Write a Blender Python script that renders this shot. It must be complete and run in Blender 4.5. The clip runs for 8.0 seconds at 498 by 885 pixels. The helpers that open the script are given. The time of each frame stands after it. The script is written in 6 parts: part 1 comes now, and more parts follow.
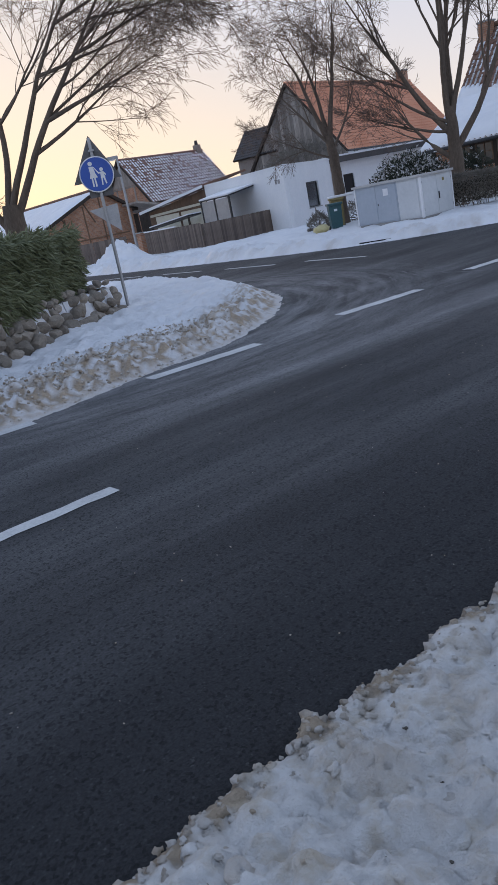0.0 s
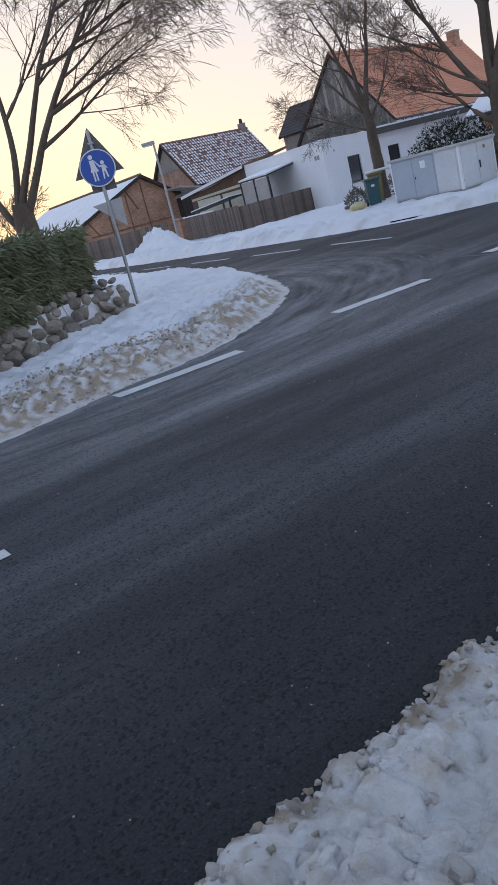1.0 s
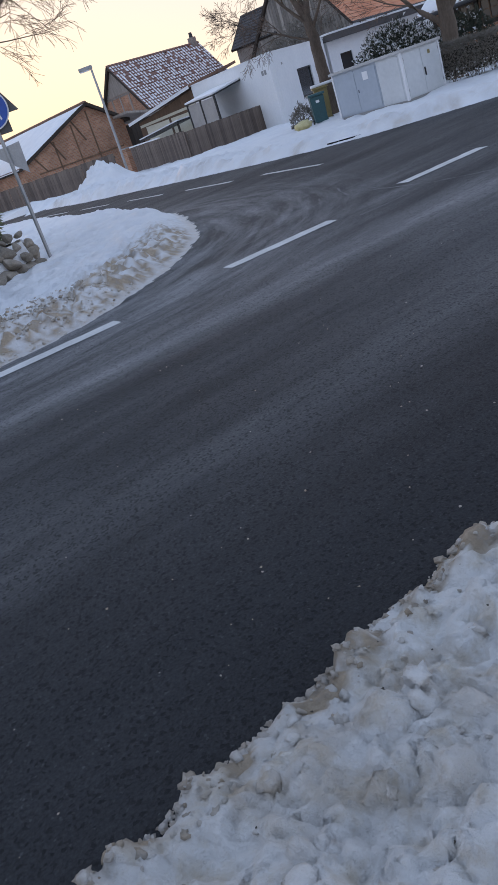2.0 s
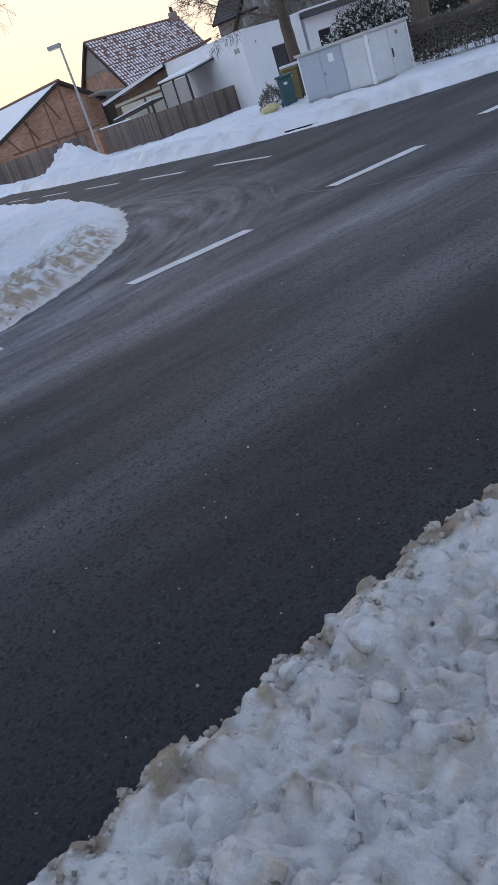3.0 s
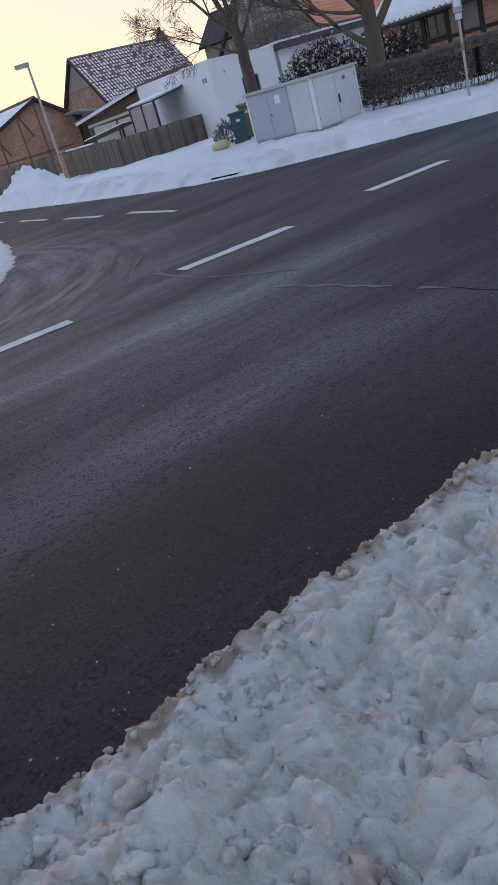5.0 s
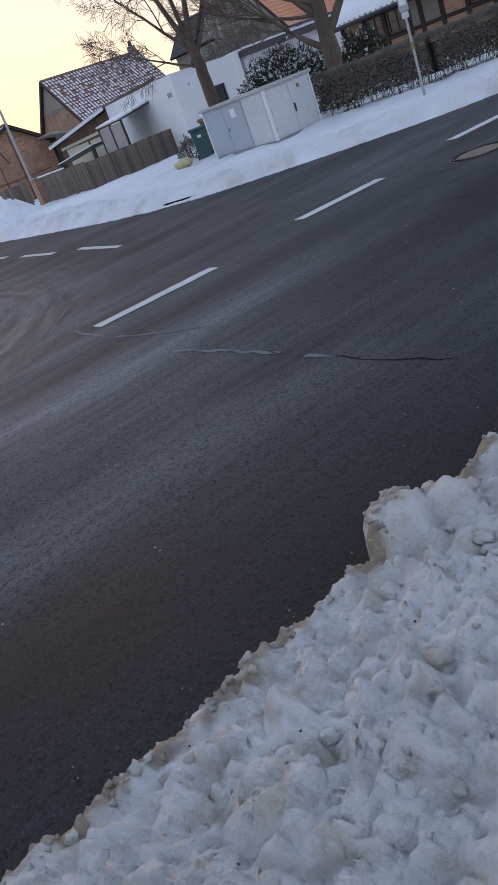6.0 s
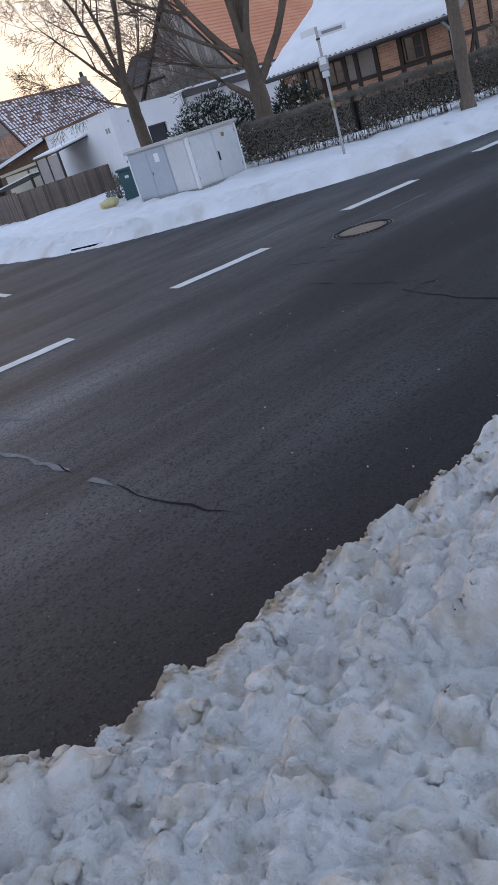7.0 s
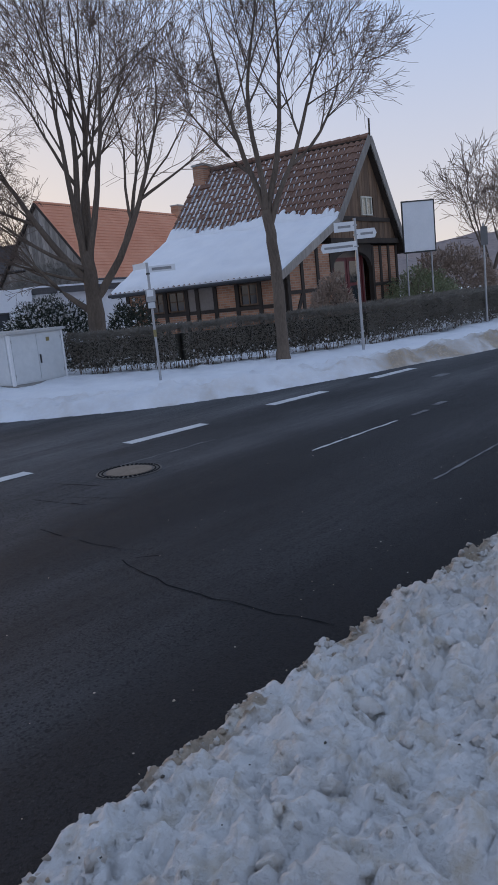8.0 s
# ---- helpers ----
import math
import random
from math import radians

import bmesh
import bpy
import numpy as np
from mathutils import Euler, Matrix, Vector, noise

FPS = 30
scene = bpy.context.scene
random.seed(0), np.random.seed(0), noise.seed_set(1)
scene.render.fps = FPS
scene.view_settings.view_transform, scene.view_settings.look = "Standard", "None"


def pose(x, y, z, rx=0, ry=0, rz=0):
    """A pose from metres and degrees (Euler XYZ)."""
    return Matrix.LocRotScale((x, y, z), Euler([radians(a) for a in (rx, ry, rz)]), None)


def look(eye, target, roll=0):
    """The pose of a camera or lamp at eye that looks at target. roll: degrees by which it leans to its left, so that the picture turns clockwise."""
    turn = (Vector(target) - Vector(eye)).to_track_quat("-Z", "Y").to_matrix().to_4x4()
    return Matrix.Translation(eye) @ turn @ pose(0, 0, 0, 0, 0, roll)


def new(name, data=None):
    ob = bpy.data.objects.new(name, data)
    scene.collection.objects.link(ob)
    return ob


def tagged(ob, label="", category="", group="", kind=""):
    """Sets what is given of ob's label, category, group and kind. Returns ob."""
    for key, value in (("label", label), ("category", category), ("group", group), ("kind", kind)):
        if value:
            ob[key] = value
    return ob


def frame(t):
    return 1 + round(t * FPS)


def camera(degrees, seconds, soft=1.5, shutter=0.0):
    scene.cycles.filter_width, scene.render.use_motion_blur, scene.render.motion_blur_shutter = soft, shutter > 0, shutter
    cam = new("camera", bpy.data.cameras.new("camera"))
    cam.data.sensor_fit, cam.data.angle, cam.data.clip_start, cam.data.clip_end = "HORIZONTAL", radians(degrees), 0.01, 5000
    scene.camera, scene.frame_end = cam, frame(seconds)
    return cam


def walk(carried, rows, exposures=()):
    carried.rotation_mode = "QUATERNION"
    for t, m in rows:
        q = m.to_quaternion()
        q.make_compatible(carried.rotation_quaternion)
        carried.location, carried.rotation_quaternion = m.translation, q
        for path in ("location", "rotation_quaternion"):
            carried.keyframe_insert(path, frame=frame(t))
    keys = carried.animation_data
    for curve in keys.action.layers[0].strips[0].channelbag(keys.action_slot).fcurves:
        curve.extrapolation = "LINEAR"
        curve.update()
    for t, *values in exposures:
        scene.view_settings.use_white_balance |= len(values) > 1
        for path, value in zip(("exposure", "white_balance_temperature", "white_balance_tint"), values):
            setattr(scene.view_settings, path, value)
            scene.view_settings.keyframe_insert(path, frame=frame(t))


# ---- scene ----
cam = camera(35.8, 8.0)
PATH = [
    (0, (0.931, -0.476, 1.591), (0.67, 1.421, 1.014), -11.6),
    (0.5, (1.383, 0.016, 1.573), (1.068, 1.894, 0.963), -13.0),
    (1, (1.774, 0.466, 1.568), (1.34, 2.326, 0.976), -14.9),
    (1.5, (2.219, 0.857, 1.558), (1.914, 2.718, 0.89), -13.7),
    (1.7, (2.427, 1.09, 1.54), (2.046, 2.92, 0.828), -17.2),
    (2.8, (3.391, 2.171, 1.496), (2.889, 3.923, 0.673), -20.5),
    (3, (3.562, 2.304, 1.477), (3.113, 4.07, 0.652), -19.6),
    (3.5, (4.008, 2.531, 1.522), (3.741, 4.369, 0.779), -15.4),
    (4, (4.433, 2.913, 1.519), (4.055, 4.755, 0.837), -16.4),
    (4.5, (4.81, 3.318, 1.522), (4.398, 5.125, 0.77), -16.1),
    (5.8, (5.956, 4.294, 1.567), (5.515, 6.073, 0.766), -20.2),
    (6, (6.098, 4.458, 1.593), (5.643, 6.239, 0.804), -21.7),
    (6.5, (6.461, 4.921, 1.575), (6.082, 6.715, 0.775), -17.8),
    (7, (7.045, 5.307, 1.582), (6.733, 7.129, 0.819), -17.8),
    (7.5, (7.466, 5.669, 1.617), (7.431, 7.548, 0.932), -13.2),
    (7.6, (7.553, 5.749, 1.629), (7.632, 7.631, 0.957), -10.8),
    (8, (7.964, 6.078, 1.711), (8.169, 8.033, 1.344), -5.8),
]
walk(cam, [(t, look(eye, target, roll)) for t, eye, target, roll in PATH], exposures=[(0.0, 0.50, 8350, 15), (0.5, 0.62, 8350, 15), (1.0, 0.62, 8400, 15), (1.7, 0.64, 8400, 15), (3.0, 0.76, 8500, 15), (3.7, 0.56, 8400, 15), (4.5, 0.53, 8300, 15), (5.8, 0.64, 8400, 15), (6.5, 0.69, 8550, 15), (7.0, 0.88, 8600, 15), (7.5, 0.9, 8500, 15), (7.8, 0.6, 8150, 15), (8.0, 0.32, 7850, 15)])


# ---------------------------------------------------------------- daylight
GLOW = radians(32)                       # the afterglow stands this far left of straight ahead
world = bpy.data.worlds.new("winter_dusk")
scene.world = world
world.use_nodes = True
wn, wl = world.node_tree.nodes, world.node_tree.links

SKY_GLOW, SKY_AWAY = (1.01, 0.775, 0.48), (0.71, 0.70, 0.705)
SKY_HIGH, SKY_TOP = (0.64, 0.68, 0.76), (0.295, 0.465, 0.82)


def wmath(op, a, b, clamp=False):
    n = wn.new("ShaderNodeMath")
    n.operation, n.use_clamp = op, clamp
    for sock, v in zip(n.inputs, (a, b)):
        if isinstance(v, (int, float)):
            sock.default_value = v
        else:
            wl.new(v, sock)
    return n.outputs[0]


def wmix(fac, a, b):
    n = wn.new("ShaderNodeMix")
    n.data_type = 'RGBA'
    for sock, v in ((n.inputs[0], fac), (n.inputs[6], a), (n.inputs[7], b)):
        if isinstance(v, (int, float)):
            sock.default_value = v
        elif isinstance(v, tuple):
            sock.default_value = (*v, 1)
        else:
            wl.new(v, sock)
    return n.outputs[2]


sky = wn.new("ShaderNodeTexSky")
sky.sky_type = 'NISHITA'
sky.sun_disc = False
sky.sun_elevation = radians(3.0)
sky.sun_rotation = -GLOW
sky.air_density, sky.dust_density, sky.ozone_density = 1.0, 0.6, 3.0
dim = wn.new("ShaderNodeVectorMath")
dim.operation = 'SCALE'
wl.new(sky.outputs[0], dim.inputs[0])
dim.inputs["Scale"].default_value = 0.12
# thin high cloud spreads the dusk: cream above the glow, lilac away from it, blue overhead
tc, sep = wn.new("ShaderNodeTexCoord"), wn.new("ShaderNodeSeparateXYZ")
wl.new(tc.outputs["Generated"], sep.inputs[0])
toward = wmath('ADD', wmath('MULTIPLY', sep.outputs[0], -math.sin(GLOW)), wmath('MULTIPLY', sep.outputs[1], math.cos(GLOW)))
facing = wmath('POWER', wmath('ADD', wmath('MULTIPLY', toward, 0.5), 0.5, True), 14.0)
height = wmath('POWER', wmath('MAXIMUM', sep.outputs[2], 0.0), 0.62)
horizon = wmix(facing, SKY_AWAY, SKY_GLOW)
upper = wmix(facing, SKY_TOP, SKY_HIGH)
veil = wmix(wmath('MULTIPLY', height, 1.9, True), horizon, upper)
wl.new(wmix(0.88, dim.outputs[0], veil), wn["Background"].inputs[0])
wn["Background"].inputs[1].default_value = 1.0
sun = new("sun", bpy.data.lights.new("sun", 'SUN'))
sun.data.energy, sun.data.angle, sun.data.color = 0.5, radians(12), (1.0, 0.66, 0.42)
sun.matrix_world = look((0, 0, 0), (math.sin(GLOW), -math.cos(GLOW), -math.tan(radians(3.0))))


# ---------------------------------------------------------------- materials
def ramp(nt, src, stops):
    n = nt.nodes.new("ShaderNodeValToRGB")
    els = n.color_ramp.elements
    while len(els) < len(stops):
        els.new(0.5)
    for el, (pos, col) in zip(els, stops):
        el.position, el.color = pos, (*col, 1) if len(col) == 3 else col
    nt.links.new(src, n.inputs[0])
    return n.outputs[0]


def coords(nt, stretch=(1, 1, 1), kind="Object"):
    tc, mp = nt.nodes.new("ShaderNodeTexCoord"), nt.nodes.new("ShaderNodeMapping")
    mp.inputs["Scale"].default_value = stretch
    nt.links.new(tc.outputs[kind], mp.inputs[0])
    return mp.outputs[0]


def noise_tex(nt, vec, scale, detail=6, rough=0.6):
    n = nt.nodes.new("ShaderNodeTexNoise")
    n.inputs["Scale"].default_value, n.inputs["Detail"].default_value, n.inputs["Roughness"].default_value = scale, detail, rough
    nt.links.new(vec, n.inputs["Vector"])
    return n.outputs["Fac"]


def mixc(nt, fac, a, b, mode='MIX'):
    n = nt.nodes.new("ShaderNodeMix")
    n.data_type, n.blend_type = 'RGBA', mode
    for sock, v in ((n.inputs[0], fac), (n.inputs[6], a), (n.inputs[7], b)):
        if isinstance(v, (int, float)):
            sock.default_value = v
        elif isinstance(v, tuple):
            sock.default_value = (*v, 1)
        else:
            nt.links.new(v, sock)
    return n.outputs[2]


def bump(nt, bsdf, height, strength, dist):
    n = nt.nodes.new("ShaderNodeBump")
    n.inputs["Strength"].default_value, n.inputs["Distance"].default_value = strength, dist
    nt.links.new(height, n.inputs["Height"])
    nt.links.new(n.outputs[0], bsdf.inputs["Normal"])


def base_mat(name, rough=0.7, metal=0.0):
    m = bpy.data.materials.new(name)
    m.use_nodes = True
    b = m.node_tree.nodes["Principled BSDF"]
    b.inputs["Roughness"].default_value, b.inputs["Metallic"].default_value = rough, metal
    return m, m.node_tree, b


def grainy(name, dark, light, big=0.8, fine=14, rough=0.75, metal=0.0, relief=0.25, depth=0.01, stretch=(1, 1, 1), vary=0.0):
    """Two scales of variation between two colours, with fine relief; vary: difference from piece to piece."""
    m, nt, b = base_mat(name, rough, metal)
    v = coords(nt, stretch)
    n1, n2 = noise_tex(nt, v, big, 4), noise_tex(nt, v, fine, 8, 0.65)
    f = nt.nodes.new("ShaderNodeMath")
    f.operation = 'MULTIPLY_ADD'
    nt.links.new(n1, f.inputs[0])
    f.inputs[1].default_value = 0.5
    half = nt.nodes.new("ShaderNodeMath")
    half.operation = 'MULTIPLY'
    half.inputs[1].default_value = 0.5
    nt.links.new(n2, half.inputs[0])
    nt.links.new(half.outputs[0], f.inputs[2])
    col = ramp(nt, f.outputs[0], [(0.3, dark), (0.7, light)])
    if vary:
        info, hv = nt.nodes.new("ShaderNodeObjectInfo"), nt.nodes.new("ShaderNodeHueSaturation")
        mr = nt.nodes.new("ShaderNodeMapRange")
        mr.inputs["To Min"].default_value, mr.inputs["To Max"].default_value = 1 - vary, 1 + vary
        nt.links.new(info.outputs["Random"], mr.inputs["Value"])
        nt.links.new(mr.outputs[0], hv.inputs["Value"])
        nt.links.new(col, hv.inputs["Color"])
        col = hv.outputs[0]
    nt.links.new(col, b.inputs["Base Color"])
    bump(nt, b, n2, relief, depth)
    return m


def snow_mat(name, low=(0.80, 0.81, 0.83), high=(0.90, 0.90, 0.90), tan=0.0):
    """Old snow; the dirt attribute holds the slush and grit thrown up by traffic."""
    m, nt, b = base_mat(name, 0.55)
    v = coords(nt)
    n1, n2, n3 = noise_tex(nt, v, 1.3, 5), noise_tex(nt, v, 9, 8, 0.7), noise_tex(nt, v, 38, 6, 0.7)
    clean = ramp(nt, n1, [(0.3, low), (0.7, high)])
    stain = noise_tex(nt, v, 8.0, 6, 0.66)
    clean = mixc(nt, ramp(nt, stain, [(0.48, (0, 0, 0)), (0.70, (tan, tan, tan))]), clean, (0.62, 0.51, 0.38))
    grime = ramp(nt, n2, [(0.3, (0.22, 0.155, 0.10)), (0.7, (0.60, 0.47, 0.345))])
    at = nt.nodes.new("ShaderNodeAttribute")
    at.attribute_name = "dirt"
    mul = nt.nodes.new("ShaderNodeMath")
    mul.operation = 'MULTIPLY_ADD'
    nt.links.new(n2, mul.inputs[0])
    mul.inputs[1].default_value = 1.6
    mul.inputs[2].default_value = -0.8
    add = nt.nodes.new("ShaderNodeMath")
    add.operation = 'ADD'
    nt.links.new(mul.outputs[0], add.inputs[0])
    nt.links.new(at.outputs["Fac"], add.inputs[1])
    fac = nt.nodes.new("ShaderNodeMath")
    fac.operation, fac.use_clamp = 'MULTIPLY', True
    nt.links.new(add.outputs[0], fac.inputs[0])
    nt.links.new(at.outputs["Fac"], fac.inputs[1])
    nt.links.new(mixc(nt, fac.outputs[0], clean, grime), b.inputs["Base Color"])
    b.inputs["Subsurface Weight"].default_value = 0.0
    hs = nt.nodes.new("ShaderNodeMath")
    hs.operation = 'ADD'
    nt.links.new(n2, hs.inputs[0])
    nt.links.new(n3, hs.inputs[1])
    bump(nt, b, hs.outputs[0], 1.0, 0.028)
    return m


def asphalt_mat(name):
    """Dark asphalt, local x along the road: dried salt in long streaks, paler wheel tracks, coarse aggregate."""
    m, nt, b = base_mat(name, 0.8)
    b.inputs["Specular IOR Level"].default_value = 0.22
    grain = noise_tex(nt, coords(nt), 95, 4, 0.75)
    chips = nt.nodes.new("ShaderNodeTexVoronoi")
    chips.inputs["Scale"].default_value = 120
    nt.links.new(coords(nt), chips.inputs["Vector"])
    patch = noise_tex(nt, coords(nt, (0.4, 1, 1)), 0.9, 5)
    streak = noise_tex(nt, coords(nt, (0.16, 0.9, 1)), 1.0, 4, 0.5)
    fine = noise_tex(nt, coords(nt, (0.6, 7, 1)), 1.6, 5, 0.6)
    wob = noise_tex(nt, coords(nt, (0.25, 0.25, 1)), 1.0, 3)
    sep = nt.nodes.new("ShaderNodeSeparateXYZ")
    tc = nt.nodes.new("ShaderNodeTexCoord")
    nt.links.new(tc.outputs["Object"], sep.inputs[0])
    lane = nt.nodes.new("ShaderNodeMath")
    lane.operation = 'MULTIPLY_ADD'
    nt.links.new(wob, lane.inputs[0])
    lane.inputs[1].default_value = 0.9
    nt.links.new(sep.outputs[1], lane.inputs[2])
    unit = nt.nodes.new("ShaderNodeMath")
    unit.operation = 'DIVIDE'
    nt.links.new(lane.outputs[0], unit.inputs[0])
    unit.inputs[1].default_value = 10.0
    g = lambda v: (v, v, v)
    tracks = ramp(nt, unit.outputs[0], [(0.0, g(0.10)), (0.16, g(0.12)), (0.23, g(0.30)), (0.31, g(0.55)), (0.38, g(0.34)), (0.46, g(0.55)), (0.51, g(0.95)), (0.57, g(0.62)), (0.64, g(0.65)), (0.72, g(1.0)), (1.0, g(0.9))])
    col = ramp(nt, grain, [(0.36, (0.0022, 0.0032, 0.0046)), (0.64, (0.0255, 0.0285, 0.0335))])
    col = mixc(nt, ramp(nt, chips.outputs["Color"], [(0.86, g(0)), (0.94, g(0.34))]), col, (0.12, 0.12, 0.125))
    salt = mixc(nt, 1.0, ramp(nt, streak, [(0.34, g(0.20)), (0.60, g(1.1))]), ramp(nt, fine, [(0.28, g(0.66)), (0.72, g(1.05))]), 'MULTIPLY')
    salt = mixc(nt, 1.0, salt, tracks, 'MULTIPLY')
    salt = mixc(nt, 1.0, salt, ramp(nt, patch, [(0.3, g(0.55)), (0.65, g(1))]), 'MULTIPLY')
    # salt swept into arcs by wheels turning round the junction's corner
    off, ln, ang, com = (nt.nodes.new(k) for k in ("ShaderNodeVectorMath", "ShaderNodeVectorMath", "ShaderNodeMath", "ShaderNodeCombineXYZ"))
    off.operation, ln.operation, ang.operation = 'SUBTRACT', 'LENGTH', 'ARCTAN2'
    nt.links.new(tc.outputs["Object"], off.inputs[0])
    off.inputs[1].default_value = (5.0, 12.2, 0)
    nt.links.new(off.outputs[0], ln.inputs[0])
    sp2 = nt.nodes.new("ShaderNodeSeparateXYZ")
    nt.links.new(off.outputs[0], sp2.inputs[0])
    nt.links.new(sp2.outputs[1], ang.inputs[0])
    nt.links.new(sp2.outputs[0], ang.inputs[1])
    nt.links.new(ln.outputs["Value"], com.inputs[0])
    nt.links.new(ang.outputs[0], com.inputs[1])
    arcs = noise_tex(nt, com.outputs[0], 3.6, 7, 0.7)
    ring = nt.nodes.new("ShaderNodeMath")
    ring.operation = 'DIVIDE'
    nt.links.new(ln.outputs["Value"], ring.inputs[0])
    ring.inputs[1].default_value = 10.0
    swept = mixc(nt, 1.0, ramp(nt, arcs, [(0.40, g(0.06)), (0.66, g(0.62))]), ramp(nt, ring.outputs[0], [(0.45, g(0)), (0.52, g(1)), (0.66, g(0.85)), (0.80, g(0))]), 'MULTIPLY')
    salt = mixc(nt, 1.0, salt, ramp(nt, ring.outputs[0], [(0.45, g(0.5)), (0.62, g(0.6)), (0.8, g(1))]), 'MULTIPLY')
    far = nt.nodes.new("ShaderNodeMath")
    far.operation = 'DIVIDE'
    nt.links.new(sep.outputs[0], far.inputs[0])
    far.inputs[1].default_value = 40.0
    salt = mixc(nt, 1.0, salt, ramp(nt, far.outputs[0], [(0.23, g(1)), (0.33, g(0.40))]), 'MULTIPLY')
    salt = mixc(nt, 1.0, salt, swept, 'ADD')
    # damp, unsalted asphalt farther along the road
    col = mixc(nt, 1.0, col, ramp(nt, far.outputs[0], [(0.20, g(1)), (0.32, g(0.5))]), 'MULTIPLY')
    # the salt lies in the hollows between the stones, so the dark aggregate shows through it
    salt = mixc(nt, 1.0, salt, ramp(nt, noise_tex(nt, coords(nt), 60, 3, 0.7), [(0.34, g(0.62)), (0.62, g(1.2))]), 'MULTIPLY')
    col = mixc(nt, salt, col, (0.33, 0.325, 0.325))
    # dark pits between the stones
    pits = nt.nodes.new("ShaderNodeTexVoronoi")
    pits.inputs["Scale"].default_value = 75
    nt.links.new(coords(nt), pits.inputs["Vector"])
    col = mixc(nt, ramp(nt, pits.outputs["Color"], [(0.20, g(0.55)), (0.32, g(0))]), col, (0.004, 0.0045, 0.006))
    nt.links.new(col, b.inputs["Base Color"])
    nt.links.new(ramp(nt, streak, [(0.3, g(0.66)), (0.7, g(0.88))]), b.inputs["Roughness"])
    bump(nt, b, grain, 1.0, 0.012)
    return m


def brick_mat(name, axis, c1, c2, mortar, w=0.25, h=0.077):
    m, nt, b = base_mat(name, 0.9)
    tc, sep, com = (nt.nodes.new(k) for k in ("ShaderNodeTexCoord", "ShaderNodeSeparateXYZ", "ShaderNodeCombineXYZ"))
    nt.links.new(tc.outputs["Object"], sep.inputs[0])
    nt.links.new(sep.outputs[axis], com.inputs[0])
    nt.links.new(sep.outputs[2], com.inputs[1])
    br = nt.nodes.new("ShaderNodeTexBrick")
    br.inputs["Scale"].default_value = 1.0
    br.inputs["Brick Width"].default_value, br.inputs["Row Height"].default_value = w, h
    br.inputs["Mortar Size"].default_value = 0.008
    for i, c in (("Color1", c1), ("Color2", c2), ("Mortar", mortar)):
        br.inputs[i].default_value = (*c, 1)
    nt.links.new(com.outputs[0], br.inputs["Vector"])
    n = noise_tex(nt, coords(nt), 1.1, 6)
    tone = ramp(nt, n, [(0.25, (0.6, 0.58, 0.56)), (0.75, (1.15, 1.12, 1.1))])
    nt.links.new(mixc(nt, 1.0, br.outputs["Color"], tone, 'MULTIPLY'), b.inputs["Base Color"])
    bump(nt, b, br.outputs["Fac"], -0.6, 0.01)
    return m


def glass_mat(name):
    m, nt, b = base_mat(name, 0.08)
    b.inputs["Base Color"].default_value = (0.03, 0.035, 0.04, 1)
    b.inputs["IOR"].default_value = 1.5
    return m


SNOW = snow_mat("old_snow")
BANK_SNOW = snow_mat("grey_ploughed_snow", (0.70, 0.66, 0.62), (0.91, 0.885, 0.85), 0.85)
SALT = grainy("dried_salt", (0.06, 0.06, 0.062), (0.22, 0.22, 0.222), 5, 30, 0.9)
TAR = grainy("tar_joint", (0.006, 0.006, 0.007), (0.018, 0.018, 0.019), 4, 30, 0.95)
TAR.node_tree.nodes["Principled BSDF"].inputs["Specular IOR Level"].default_value = 0.15
ASPHALT = asphalt_mat("asphalt")
PAINT = grainy("worn_road_paint", (0.40, 0.40, 0.39), (0.72, 0.71, 0.69), 3, 40, 0.7, relief=0.3, depth=0.003)
STONE = grainy("field_stone", (0.15, 0.125, 0.10), (0.38, 0.325, 0.265), 2.5, 18, 0.85, relief=0.5, depth=0.02, vary=0.3)
EARTH = grainy("earth", (0.06, 0.05, 0.04), (0.14, 0.12, 0.1), 3, 25, 0.95)
BARK = grainy("bark", (0.066, 0.048, 0.035), (0.20, 0.148, 0.112), 1.5, 22, 0.9, relief=0.6, depth=0.02, stretch=(1, 1, 0.35))
TWIG = grainy("twig_bark", (0.085, 0.058, 0.044), (0.23, 0.155, 0.118), 1.5, 20, 0.85)
LEAF = grainy("evergreen_leaf", (0.12, 0.14, 0.07), (0.33, 0.35, 0.19), 1.5, 12, 0.5, vary=0.2)
# leaf colour of the dark shrubs, and painted shade within the evergreen hedge
LEAF_AND_SHADE = grainy("dark_leaf_and_hedge_shade", (0.012, 0.02, 0.012), (0.045, 0.06, 0.035), 2, 12, 0.55)
HEDGE_TWIG = grainy("hedge_twig", (0.115, 0.102, 0.086), (0.30, 0.268, 0.225), 1.2, 14, 0.85)
WHITE_WALL = grainy("white_render", (0.72, 0.73, 0.74), (0.85, 0.85, 0.84), 0.7, 9, 0.85, relief=0.2)
GREY_PAINT = grainy("light_grey_cabinet_paint", (0.48, 0.505, 0.515), (0.61, 0.63, 0.635), 1.2, 8, 0.5, relief=0.06)
GREY_PAINT_DARK = grainy("blue_grey_cabinet_paint", (0.31, 0.36, 0.41), (0.40, 0.45, 0.50), 1.2, 8, 0.5, relief=0.06)
LID_PAINT = grainy("weathered_lid_paint", (0.34, 0.335, 0.325), (0.50, 0.49, 0.475), 2.5, 14, 0.6, relief=0.08)
CONCRETE = grainy("concrete", (0.26, 0.26, 0.25), (0.42, 0.41, 0.39), 1.5, 18, 0.85)
